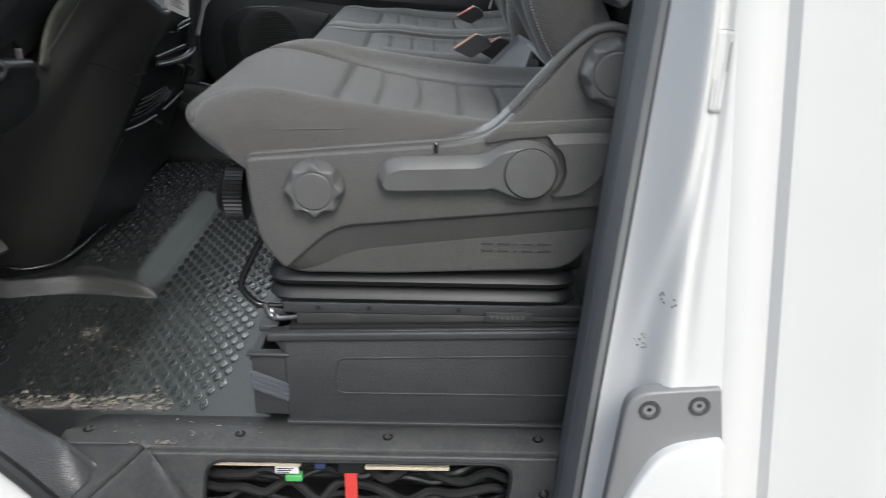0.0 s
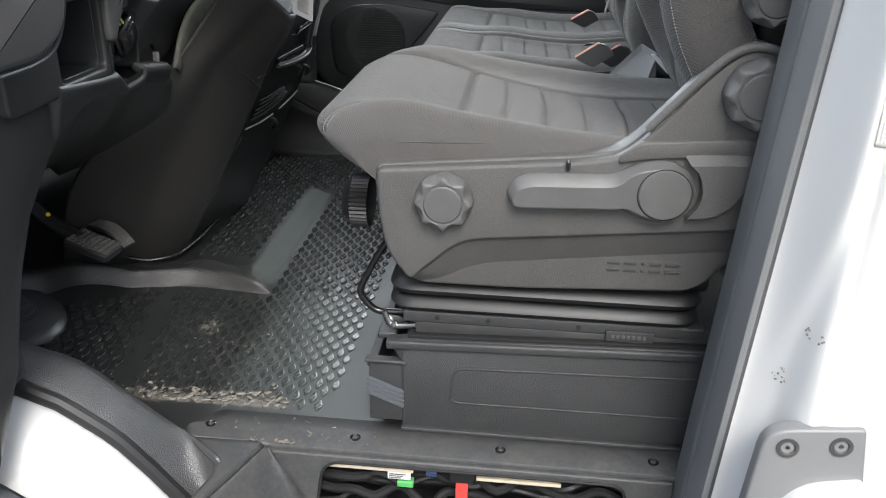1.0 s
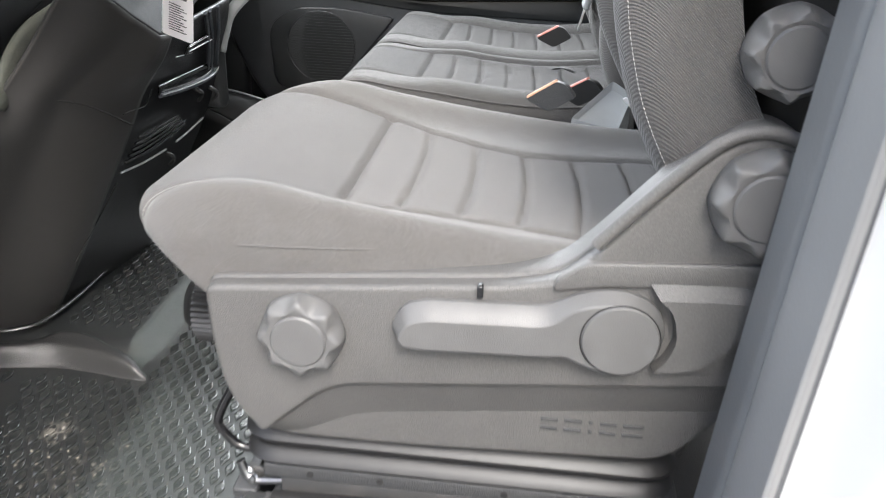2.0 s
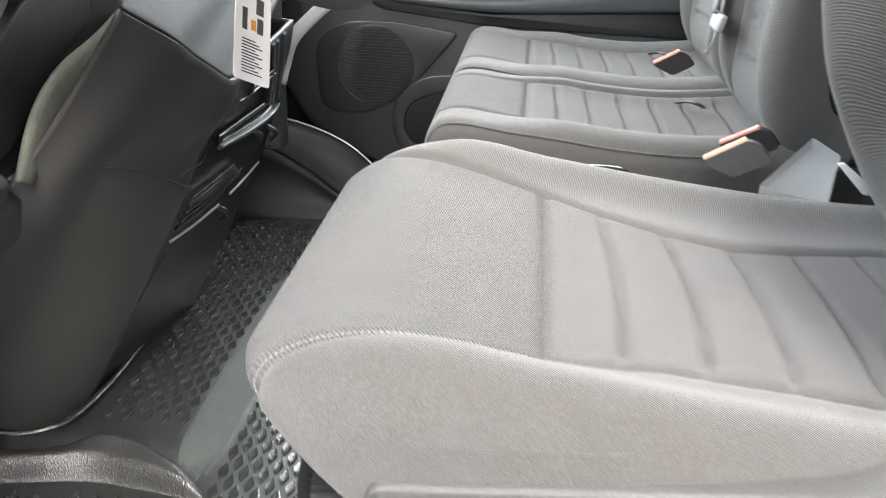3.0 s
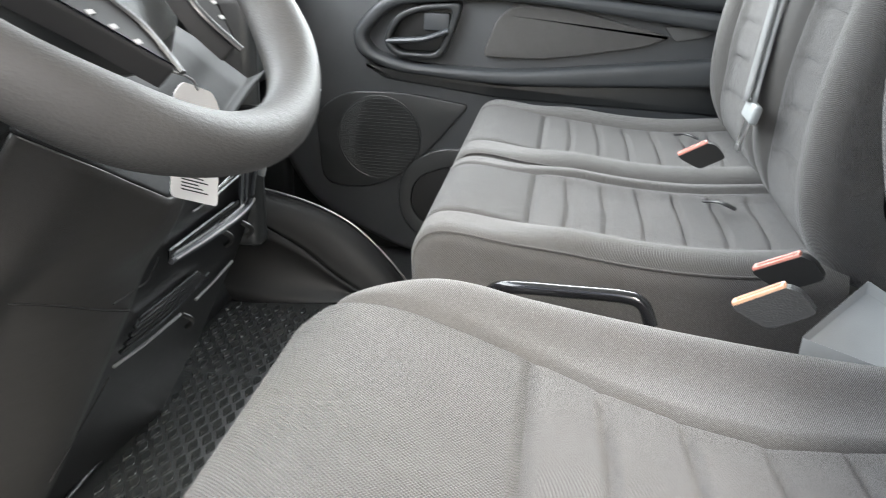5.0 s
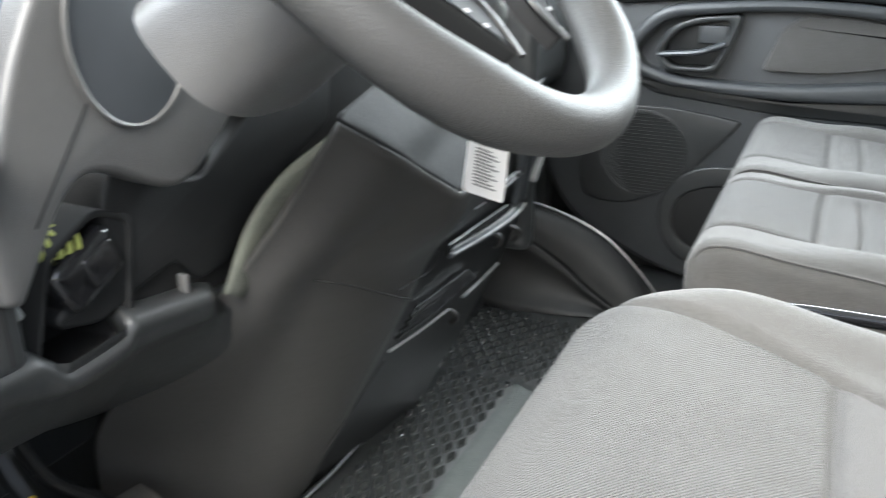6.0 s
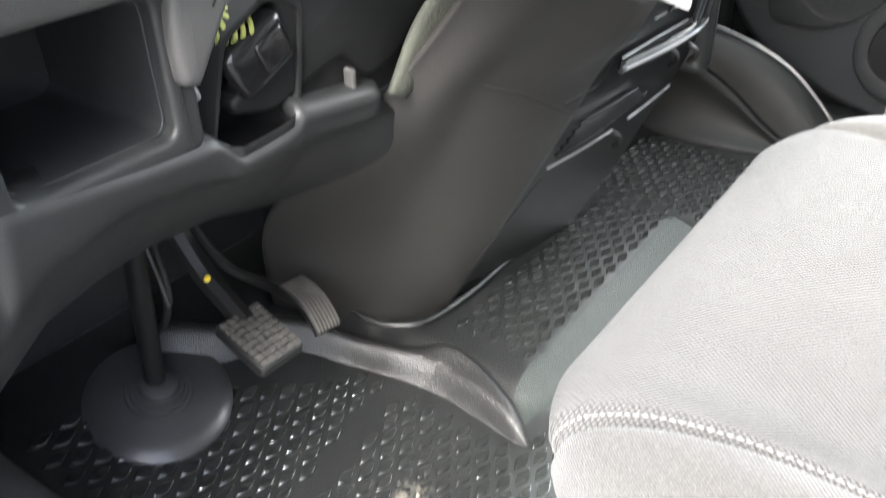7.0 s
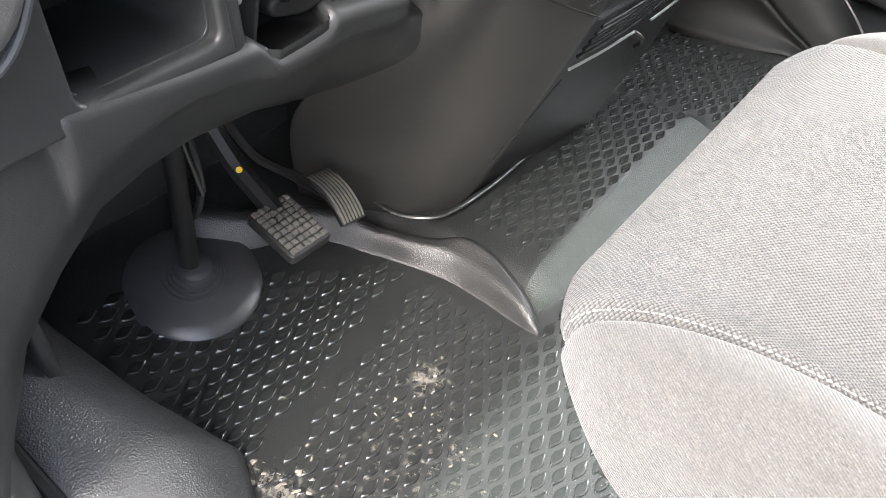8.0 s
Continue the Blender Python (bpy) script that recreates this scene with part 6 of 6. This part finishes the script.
def steering():
    t = thing("steering_assembly", (-0.21, 0.265, 0.83), "worn black steering wheel with dark switch plates", "steering wheel")
    C = Vector((-0.186, 0.265, 0.870))
    tilt = radians(45)
    down, right = Vector((math.cos(tilt), 0, -math.sin(tilt))), Vector((0, 1, 0))
    axis = right.cross(down).normalized()
    if axis.z < 0:
        axis = -axis
    R = 0.185
    ring = [C + R * (down * math.cos(a) + right * math.sin(a)) for a in np.linspace(0, 2 * math.pi, 90, endpoint=False)]
    rr = [0.0175 + 0.0035 * math.exp(-((abs(((a + math.pi) % (2 * math.pi)) - math.pi) - 0.75) / 0.3) ** 2) for a in np.linspace(0, 2 * math.pi, 90, endpoint=False)]
    part("rim", tube(ring, rr, 20, True), wheel_skin, t, "worn grained black rim")
    hub = lathe([(0.06, -0.05), (0.095, -0.036), (0.108, -0.012), (0.100, 0.004), (0.07, 0.012), (0.02, 0.015)], C - axis * 0.02, axis, 48)
    part("hub", hub, dash_black, t, "black airbag cover")
    for ang in (90, -90):
        a = radians(ang)
        d = down * math.cos(a) + right * math.sin(a)
        w = axis.cross(d).normalized()
        rings = []
        for u in np.linspace(0.06, R - 0.006, 10):
            k = 0.030 - 0.010 * math.sin((u - 0.06) / (R - 0.06) * math.pi)
            c = C + d * u - axis * 0.016 * (1 - (u / R) ** 2)
            rings.append(np.array([c + w * (k * math.cos(q)) + axis * (0.010 * math.sin(q)) for q in np.linspace(0, 2 * math.pi, 16, endpoint=False)]))
        part("spoke", ring_loft(rings), dash_black, t, "black spoke")
    # switch plates beside the airbag, with a satin rim and light symbols
    for s in (-1, 1):
        m = Matrix.Translation(C) @ Matrix((down, right * s, axis)).transposed().to_4x4()
        o = rounded([(0.0, 0.150), (0.063, 0.098), (0.090, 0.074), (0.130, 0.044), (0.098, 0.037), (0.066, 0.048), (0.0, 0.056)], [0.01, 0.03, 0.03, 0.006, 0.03, 0.03, 0.01], 6)
        bm = slab(o, "z", 0.004, -0.012, 0.003)
        bmesh.ops.transform(bm, matrix=m, verts=bm.verts)
        plate = part("switch_plate", bm, screen_black, t, "dark switch plate")
        edge = spline([m @ Vector((x, y, 0.004)) for x, y in ((0.0, 0.057), (0.066, 0.047), (0.098, 0.037), (0.131, 0.043))], 24)
        part("plate_edge", tube(edge, 0.0030, 8, flat=0.6), satin_black, plate, "satin black edge")
        for x, y in ((0.068, 0.080), (0.083, 0.071), (0.094, 0.064), (0.050, 0.075), (0.060, 0.062), (0.106, 0.056)):
            part("symbol", rbox(x - 0.0015, x + 0.0015, y - 0.003, y + 0.003, 0.0038, 0.0046, 0, m), switch_ink, plate)
    # column shroud with stalks
    col = thing("column_shroud", (-0.3, 0.265, 0.75), "black grained steering column shroud with stalks", "column shroud")
    rings = []
    for u in np.linspace(0, 1, 14):
        c = C - axis * (0.035 + 0.14 * u) + Vector((-0.02 * u, -0.01 * u, 0.02 * u))
        hw, hh = 0.060 + 0.010 * u, 0.048 + 0.010 * u
        if u == 0:
            hw, hh = hw * 0.8, hh * 0.8
        rings.append(np.array([c + right * (hw * abs(math.cos(q)) ** 0.7 * math.copysign(1, math.cos(q))) + down * (hh * abs(math.sin(q)) ** 0.7 * math.copysign(1, math.sin(q))) for q in np.linspace(0, 2 * math.pi, 40, endpoint=False)]))
    part("shroud", ring_loft(rings), dash_grey, col)
    for s in (-1, 1):
        a = C - axis * 0.075 + right * (0.05 * s)
        q = [a, a + right * (0.05 * s) + axis * 0.012, a + right * (0.11 * s) + axis * 0.03 + down * 0.004]
        part("stalk", tube(spline(q, 12), list(np.linspace(0.008, 0.011, 12)), 10), satin_black, col, "black control stalk")
    # key tag
    tag = thing("key_tag", (-0.25, 0.54, 0.6), "white hanging card tag with printed marks", "tag")
    ux = Vector((0.46, 0.78, -0.42)).normalized()
    uz = Vector((0.06, 0.12, 1.0)).normalized()
    un = ux.cross(uz).normalized()
    base = Matrix.Translation((-0.248, 0.545, 0.580)) @ Matrix((ux, un, uz)).transposed().to_4x4()
    o = slab(rounded([(-0.030, 0.0), (0.030, 0.0), (0.028, 0.105), (0.018, 0.118), (-0.018, 0.118), (-0.028, 0.105)], 0.006, 6)[::-1], "y", -0.0008, 0.0008, 0.0003)
    bmesh.ops.transform(o, matrix=base, verts=o.verts)
    card = part("card", o, paper, tag, "white card")
    for x0, x1, z0, z1, mm in (*[(-0.018, 0.016 - 0.006 * (k * 7 % 3), 0.010 + 0.0035 * k, 0.0115 + 0.0035 * k, ink) for k in range(12)], (0.006, 0.016, 0.060, 0.078, ink), (-0.004, 0.004, 0.062, 0.074, orange_ink), (-0.018, -0.010, 0.060, 0.085, ink), (0.004, 0.016, 0.082, 0.100, ink)):
        part("print_bar", rbox(x0, x1, 0.0009, 0.0012, z0, z1, 0, base), mm, card)
    part("cord", tube(spline([base @ Vector((0, 0, 0.115)), (-0.225, 0.50, 0.72), (-0.27, 0.44, 0.745)], 10), 0.0012, 6), thread_white, tag)


wheel_skin = material("wheel_skin", (0.044, 0.043, 0.042), 0.52, bump=[("noise", 260, 0.0002), ("cells", 700, 0.0002)], vary=[(18, (0.058, 0.057, 0.055), 0.6)], spec=0.35)


def pedals():
    t = thing("brake_pedal", (-0.62, 0.26, 0.18), "worn black brake pedal with a studded rubber pad", "pedal", "pedals")
    c = [Vector(v) for v in ((-0.648, 0.236, 0.195), (-0.648, 0.306, 0.191), (-0.573, 0.292, 0.165), (-0.565, 0.224, 0.165))]
    ux, uy = (c[1] - c[0]).normalized(), (c[3] - c[0])
    uy = (uy - ux * uy.dot(ux)).normalized()
    un = ux.cross(uy).normalized()
    if un.z < 0:
        un = -un
    mid = sum(c, Vector()) / 4
    w, l = (c[1] - c[0]).length / 2, (c[3] - c[0]).length / 2
    m = Matrix.Translation(mid) @ Matrix((ux, uy, un)).transposed().to_4x4()
    o = slab(rect(-w, w, -l, l, 0.008), "z", 0.006, -0.008, 0.004)
    bmesh.ops.transform(o, matrix=m, verts=o.verts)
    pad = part("pad", o, bellow_rubber, t, "dusty rubber pad")
    for i in range(6):
        for j in range(8):
            x, y = -w + 0.003 + (i + 0.5) * (2 * w - 0.006) / 6, -l + 0.003 + (j + 0.5) * (2 * l - 0.006) / 8
            part("stud", rbox(x - 0.0044, x + 0.0044, y - 0.0040, y + 0.0040, 0.004, 0.0098, 0.0010, m), pedal_rubber, pad)
    armp = spline([(-0.635, 0.268, 0.188), (-0.665, 0.270, 0.205), (-0.715, 0.270, 0.245), (-0.77, 0.268, 0.34), (-0.80, 0.265, 0.45)], 24)
    part("arm", tube(armp, 0.016, 8, flat=0.8), satin_black, t, "black steel pedal arm")
    part("paint_dot", lathe([(0.0045, 0), (0.0040, 0.0012), (0.001, 0.0016)], (-0.688, 0.262, 0.2385), (0.55, -0.45, 0.7), 14), yellow_paint, t, "yellow paint mark")
    t = thing("accelerator_pedal", (-0.63, 0.375, 0.15), "black ribbed accelerator pedal", "pedal", "pedals")
    c = [Vector(v) for v in ((-0.668, 0.352, 0.176), (-0.664, 0.392, 0.172), (-0.590, 0.385, 0.143), (-0.590, 0.352, 0.135))]
    ux, uy = (c[1] - c[0]).normalized(), (c[3] - c[0])
    uy = (uy - ux * uy.dot(ux)).normalized()
    un = ux.cross(uy).normalized()
    if un.z < 0:
        un = -un
    mid = sum(c, Vector()) / 4
    w, l = 0.020, 0.046
    m = Matrix.Translation(mid) @ Matrix((ux, uy, un)).transposed().to_4x4()
    rows = []
    for v in np.linspace(-1, 1, 24):
        rows.append([m @ Vector((u * w, v * l, 0.012 * (1 - v * v))) for u in np.linspace(-1, 1, 8)])
    pad = solid(part("pad", sheet(rows), bellow_rubber, t), 0.010)
    for i in range(7):
        x = -w + 0.003 + i * (2 * w - 0.006) / 6
        q = [m @ Vector((x, v * l * 0.95, 0.013 * (1 - v * v) + 0.001)) for v in np.linspace(-1, 1, 14)]
        part("rib", tube(q, 0.0018, 6), pedal_rubber, pad)
    part("arm", tube(spline([mid + Vector((-0.01, 0, -0.004)), (-0.70, 0.362, 0.165), (-0.76, 0.335, 0.20), (-0.82, 0.32, 0.30)], 16), 0.008, 8), satin_black, t)
    # steering shaft with its floor boot
    s = thing("steering_shaft", (-0.757, 0.192, 0.05), "black steering shaft through a round rubber floor boot", "steering shaft")
    top, bot = Vector((-0.690, 0.185, 0.40)), Vector((-0.760, 0.193, 0.045))
    ax = (top - bot).normalized()
    part("shaft", tube([bot, bot.lerp(top, 0.3), bot.lerp(top, 0.7), top], 0.014, 16), satin_black, s)
    part("boot", lathe([(0.098, -0.008), (0.098, -0.004), (0.094, 0.000), (0.075, 0.005), (0.055, 0.009), (0.044, 0.012), (0.043, 0.016), (0.038, 0.0165), (0.037, 0.021), (0.033, 0.0215), (0.032, 0.026), (0.027, 0.027), (0.024, 0.034), (0.019, 0.036), (0.0145, 0.038)], bot + Vector((0.004, 0, 0.010)), (0.35, -0.02, 0.935), 56), boot_rubber, s, "round rubber floor boot")
    part("return_spring", tube(spline([(-0.75, 0.225, 0.30), (-0.748, 0.232, 0.23), (-0.745, 0.236, 0.185), (-0.752, 0.244, 0.22), (-0.76, 0.246, 0.30)], 24), 0.004, 8), dark_steel, s, "bent black rod")
    part("bracket", tube(spline([(-0.80, 0.255, 0.24), (-0.79, 0.262, 0.17), (-0.80, 0.25, 0.12), (-0.83, 0.235, 0.10)], 20), 0.006, 8), rail_steel, s)


boot_rubber = material("boot_rubber", (0.055, 0.055, 0.057), 0.34, bump=[("noise", 90, 0.0005)], vary=[(25, (0.08, 0.08, 0.08), 0.5)], spec=0.8)


# ---- the passenger door and footwell ----
def passenger_door():
    t = thing("passenger_door", (-0.1, 1.72, 0.0), "closed dark grey passenger door with armrest and speaker", "door")
    o = rounded([(-0.55, 0.74), (-0.20, 0.735), (0.60, 0.70), (0.62, 0.05), (-0.20, 0.02), (-0.50, 0.16), (-0.62, 0.40)], [0.02, 0.2, 0.03, 0.05, 0.2, 0.1, 0.1], 10)
    part("inner_panel", slab(o, "y", 1.700, 1.76, 0.02), door_trim, t, "moulded door lining")
    arm_o = rounded([(-0.375, 0.60), (-0.30, 0.69), (-0.02, 0.712), (0.62, 0.665), (0.62, 0.53), (-0.02, 0.495), (-0.28, 0.515), (-0.36, 0.55)], [0.06, 0.06, 0.2, 0.02, 0.02, 0.2, 0.06, 0.04], 8)
    arm_h = rounded([(-0.345, 0.592), (-0.28, 0.664), (-0.02, 0.690), (0.50, 0.634), (0.52, 0.590), (-0.02, 0.527), (-0.25, 0.535), (-0.325, 0.560)], [0.05, 0.05, 0.2, 0.03, 0.02, 0.2, 0.05, 0.03], 8)
    part("armrest", frame_slab(arm_o, arm_h, "y", 1.655, 1.71, 0.012), door_trim, t, "raised armrest moulding")
    # raised dark slab below the armrest, painted in as its shadow
    part("armrest_painted_shade", slab(rounded([(-0.36, 0.525), (-0.02, 0.494), (0.62, 0.528), (0.62, 0.45), (-0.02, 0.46), (-0.30, 0.49)], 0.02, 6), "y", 1.694, 1.705, 0.006), dash_black, t)
    cl = rounded([(-0.074, 0.556), (-0.040, 0.648), (0.0, 0.676), (0.12, 0.673), (0.345, 0.622), (0.29, 0.597), (0.07, 0.556)], [0.02, 0.04, 0.03, 0.1, 0.01, 0.05, 0.1], 8)
    part("cloth_inset", slab(cl, "y", 1.684, 1.705, 0.006), fabric_insert, t, "grey cloth inset")
    part("pull_cup", slab(rounded([(0.325, 0.645), (0.45, 0.650), (0.42, 0.625), (0.355, 0.612)], 0.012, 6), "y", 1.692, 1.703, 0.003), knob_plastic, t, "grey pull cup")
    # handle bezel and lever
    o, h = rounded([(-0.303, 0.582), (-0.272, 0.645), (-0.215, 0.668), (-0.118, 0.676), (-0.140, 0.600), (-0.165, 0.548), (-0.272, 0.548)], [0.03, 0.03, 0.04, 0.02, 0.03, 0.02, 0.03], 7), rounded([(-0.288, 0.585), (-0.262, 0.634), (-0.21, 0.655), (-0.138, 0.662), (-0.155, 0.600), (-0.176, 0.560), (-0.262, 0.560)], [0.03, 0.03, 0.04, 0.02, 0.03, 0.02, 0.03], 7)
    part("handle_bezel", frame_slab(o, h, "y", 1.662, 1.70, 0.005), dash_black, t, "dark handle bezel")
    part("handle_cup", slab(h, "y", 1.693, 1.70, 0.002), satin_black, t)
    part("handle", tube(spline([(-0.290, 1.672, 0.583), (-0.245, 1.662, 0.588), (-0.20, 1.658, 0.594), (-0.150, 1.666, 0.612)], 16), 0.012, 10, flat=0.6), vent_gloss, t, "grey door handle lever")
    part("lock_slide", rbox(-0.208, -0.148, 1.672, 1.69, 0.610, 0.650, 0.004), door_trim, t)
    part("sill_rail", tube(spline([(-0.40, 1.69, 0.72), (0.0, 1.685, 0.738), (0.6, 1.69, 0.70)], 20), 0.03, 12), door_trim, t, "rounded top rail")
    # speaker
    o = rounded([(-0.475, 0.400), (-0.40, 0.455), (-0.26, 0.462), (-0.095, 0.440), (-0.16, 0.36), (-0.21, 0.30), (-0.33, 0.215), (-0.46, 0.215)], [0.05, 0.05, 0.05, 0.02, 0.05, 0.05, 0.05, 0.05], 8)
    part("speaker_panel", slab(o, "y", 1.693, 1.703, 0.004), dash_black, t, "black speaker panel")
    w = np.linspace(0, 2 * math.pi, 48, endpoint=False)
    part("speaker_ring", tube([(-0.314 + 0.103 * math.cos(a), 1.6935, 0.346 + 0.103 * math.sin(a)) for a in w], 0.0022, 8, True), dash_black, t)
    part("speaker_grille", slab(np.stack([-0.314 + 0.101 * np.cos(w), 0.346 + 0.101 * np.sin(w)], 1), "y", 1.690, 1.70, 0.004), grille_cloth, t, "ribbed speaker grille")
    for k in range(24):
        z = 0.252 + 0.0082 * k
        half = math.sqrt(max(0.0, 0.098 ** 2 - (z - 0.346) ** 2))
        if half > 0.01:
            part("grille_slat", rbox(-0.314 - half * 0.6, -0.314 + half, 1.688, 1.691, z - 0.0012, z + 0.0012, 0), dash_black, t)
    # map pocket
    o, h = rounded([(-0.26, 0.27), (-0.18, 0.33), (0.5, 0.36), (0.5, 0.10), (-0.20, 0.08), (-0.27, 0.16)], 0.05, 8), rounded([(-0.225, 0.25), (-0.15, 0.285), (0.5, 0.30), (0.5, 0.14), (-0.18, 0.12), (-0.235, 0.17)], 0.05, 8)
    part("map_pocket", frame_slab(o, h, "y", 1.690, 1.70, 0.005), dash_black, t, "moulded map pocket")
    # flat near-black plate in place of the pocket's shaded depth
    part("pocket_shade_plate", slab(h, "y", 1.692, 1.70, 0.002), dark_gap, t)
    # window with pale daylight outside
    part("window_frame", tube(spline([(-0.62, 1.73, 0.72), (-0.40, 1.74, 1.10), (-0.25, 1.74, 1.42), (0.62, 1.74, 1.42), (0.62, 1.74, 0.72)], 40), 0.03, 10), door_trim, t)


def passenger_footwell():
    edge = spline([(-0.72, 1.57, 0.265), (-0.60, 1.57, 0.236), (-0.50, 1.57, 0.216), (-0.42, 1.57, 0.192), (-0.35, 1.57, 0.157), (-0.29, 1.57, 0.106), (-0.235, 1.57, 0.046), (-0.19, 1.57, -0.02)], 60)
    low = spline([(-0.70, 1.47, 0.235), (-0.60, 1.48, 0.200), (-0.53, 1.49, 0.163), (-0.448, 1.50, 0.112), (-0.375, 1.50, 0.056), (-0.317, 1.50, 0.020), (-0.27, 1.50, -0.01), (-0.22, 1.50, -0.05)], 60)
    foot = spline([(-0.70, 1.42, 0.02), (-0.57, 1.43, -0.004), (-0.42, 1.455, -0.004), (-0.33, 1.47, -0.006), (-0.22, 1.48, -0.06)], 60)
    rows, skirt = [], []
    for e, q in zip(edge, low):
        row = []
        for u in np.linspace(0, 1, 14):
            c = e + (q - e) * u
            bulge = 0.022 * math.sin(math.pi * min(1.0, u * 1.05)) ** 0.8
            row.append((c[0] + bulge * 0.3, c[1] - bulge * 0.5, c[2] + bulge))
        rows.append(row)
    for q, f in zip(low, foot):
        skirt.append([q + (f - q) * u + np.array((0, 0.022, -0.010)) * math.sin(math.pi * u) for u in np.linspace(0, 1, 8)])
    tagged(solid(part("sill_far", sheet(rows), footwell_black), 0.006), "black rounded passenger sill moulding", "trim", kind="structure")
    tagged(solid(part("wall_footwell_far", sheet(skirt), footwell_black), 0.006), "black moulded side of the passenger footwell", "trim", kind="structure")
    # silver tube drawn in for the reflection along the door seal
    q = [(x, y, z + 0.004) for x, y, z in edge]
    tagged(part("sill_glint", tube(q, 0.0028, 8), metal_satin), "thin silver line drawn for the glint along the sill", "trim", kind="structure")
    rows = []
    for u in np.linspace(0, 1, 16):
        y = 1.0 + 0.5 * u
        rows.append([(-0.60 - 0.02 * math.sin(3 * u), y, 0.0), (-0.63, y, 0.02), (-0.70, y, 0.10 + 0.05 * u), (-0.78, y, 0.22), (-0.82, y, 0.5)])
    tagged(solid(part("wall_toe_far", sheet(rows), footwell_black), 0.01), "black passenger toe panel", "bulkhead", kind="structure")


def mud_crumbs():
    # crumbs of dried mud on the mat and sill
    rng = random.Random(4)
    verts, faces = [], []

    def crumb(x, y, z, r, slim, turn):
        b, n = len(verts), 7
        c, s = math.cos(turn), math.sin(turn)
        for low in (True, False):
            for w in range(n):
                q = r * (rng.uniform(0.55, 1.35) if low else rng.uniform(0.3, 0.75))
                u, v = q * math.cos(w * 0.8976), slim * q * math.sin(w * 0.8976)
                verts.append((x + u * c - v * s, y + u * s + v * c, z + (0 if low else min(0.0022, r * rng.uniform(0.15, 0.35)))))
        for w in range(n):
            k = (w + 1) % n
            faces.append((b + w, b + k, b + n + k, b + n + w))
        faces.append(tuple(b + n + w for w in range(n)))

    def flake(x, y, size, slim):
        turn = rng.choice((0.55, -0.55, 0.4, 1.3)) + rng.gauss(0, 0.25)
        z = 0.0042 if y < 0.012 else floor_height(x, y) + rng.choice((0.0006, 0.0006, 0.0040))
        crumb(x, y, z, size, slim, turn)

    # long flakes pressed between the lozenges along the sill
    for k in range(150):
        x = rng.triangular(-0.50, -0.12, -0.34)
        size = 0.0015 + 0.0075 * rng.random() ** 1.8
        flake(x, 0.034 + abs(rng.gauss(0, 0.026)) + 0.15 * max(0.0, -0.40 - x), size, rng.uniform(0.25, 0.65))
    # the trodden lump by the pedals, and smears towards the seat
    for k in range(7):
        flake(rng.gauss(-0.41, 0.010), rng.gauss(0.298, 0.022), rng.uniform(0.0008, 0.0024), rng.uniform(0.4, 0.8))
    for k in range(34):
        flake(rng.uniform(-0.44, -0.27), rng.gauss(0.225, 0.03), rng.uniform(0.0008, 0.0035), rng.uniform(0.4, 0.9))
    # dust and small chips
    for k in range(240):
        flake(rng.uniform(-0.62, -0.12), rng.uniform(0.04, 0.42), abs(rng.gauss(0, 0.0009)) + 0.0004, rng.uniform(0.5, 0.9))
    for k in range(60):
        flake(rng.uniform(-0.27, 0.0), rng.uniform(-0.058, 0.004), abs(rng.gauss(0, 0.0016)) + 0.0005, rng.uniform(0.3, 0.6))
    for k in range(14):
        flake(rng.uniform(-0.20, -0.13), -0.060 + rng.gauss(0, 0.002), rng.uniform(0.003, 0.007), 0.3)
    tagged(part("mud_crumbs", (verts, faces), mud), "dried pale mud crumbs on the rubber mat", "mud", kind="stuff")


console()
dash()
cluster()
steering()
pedals()
passenger_door()
passenger_footwell()
mud_crumbs()
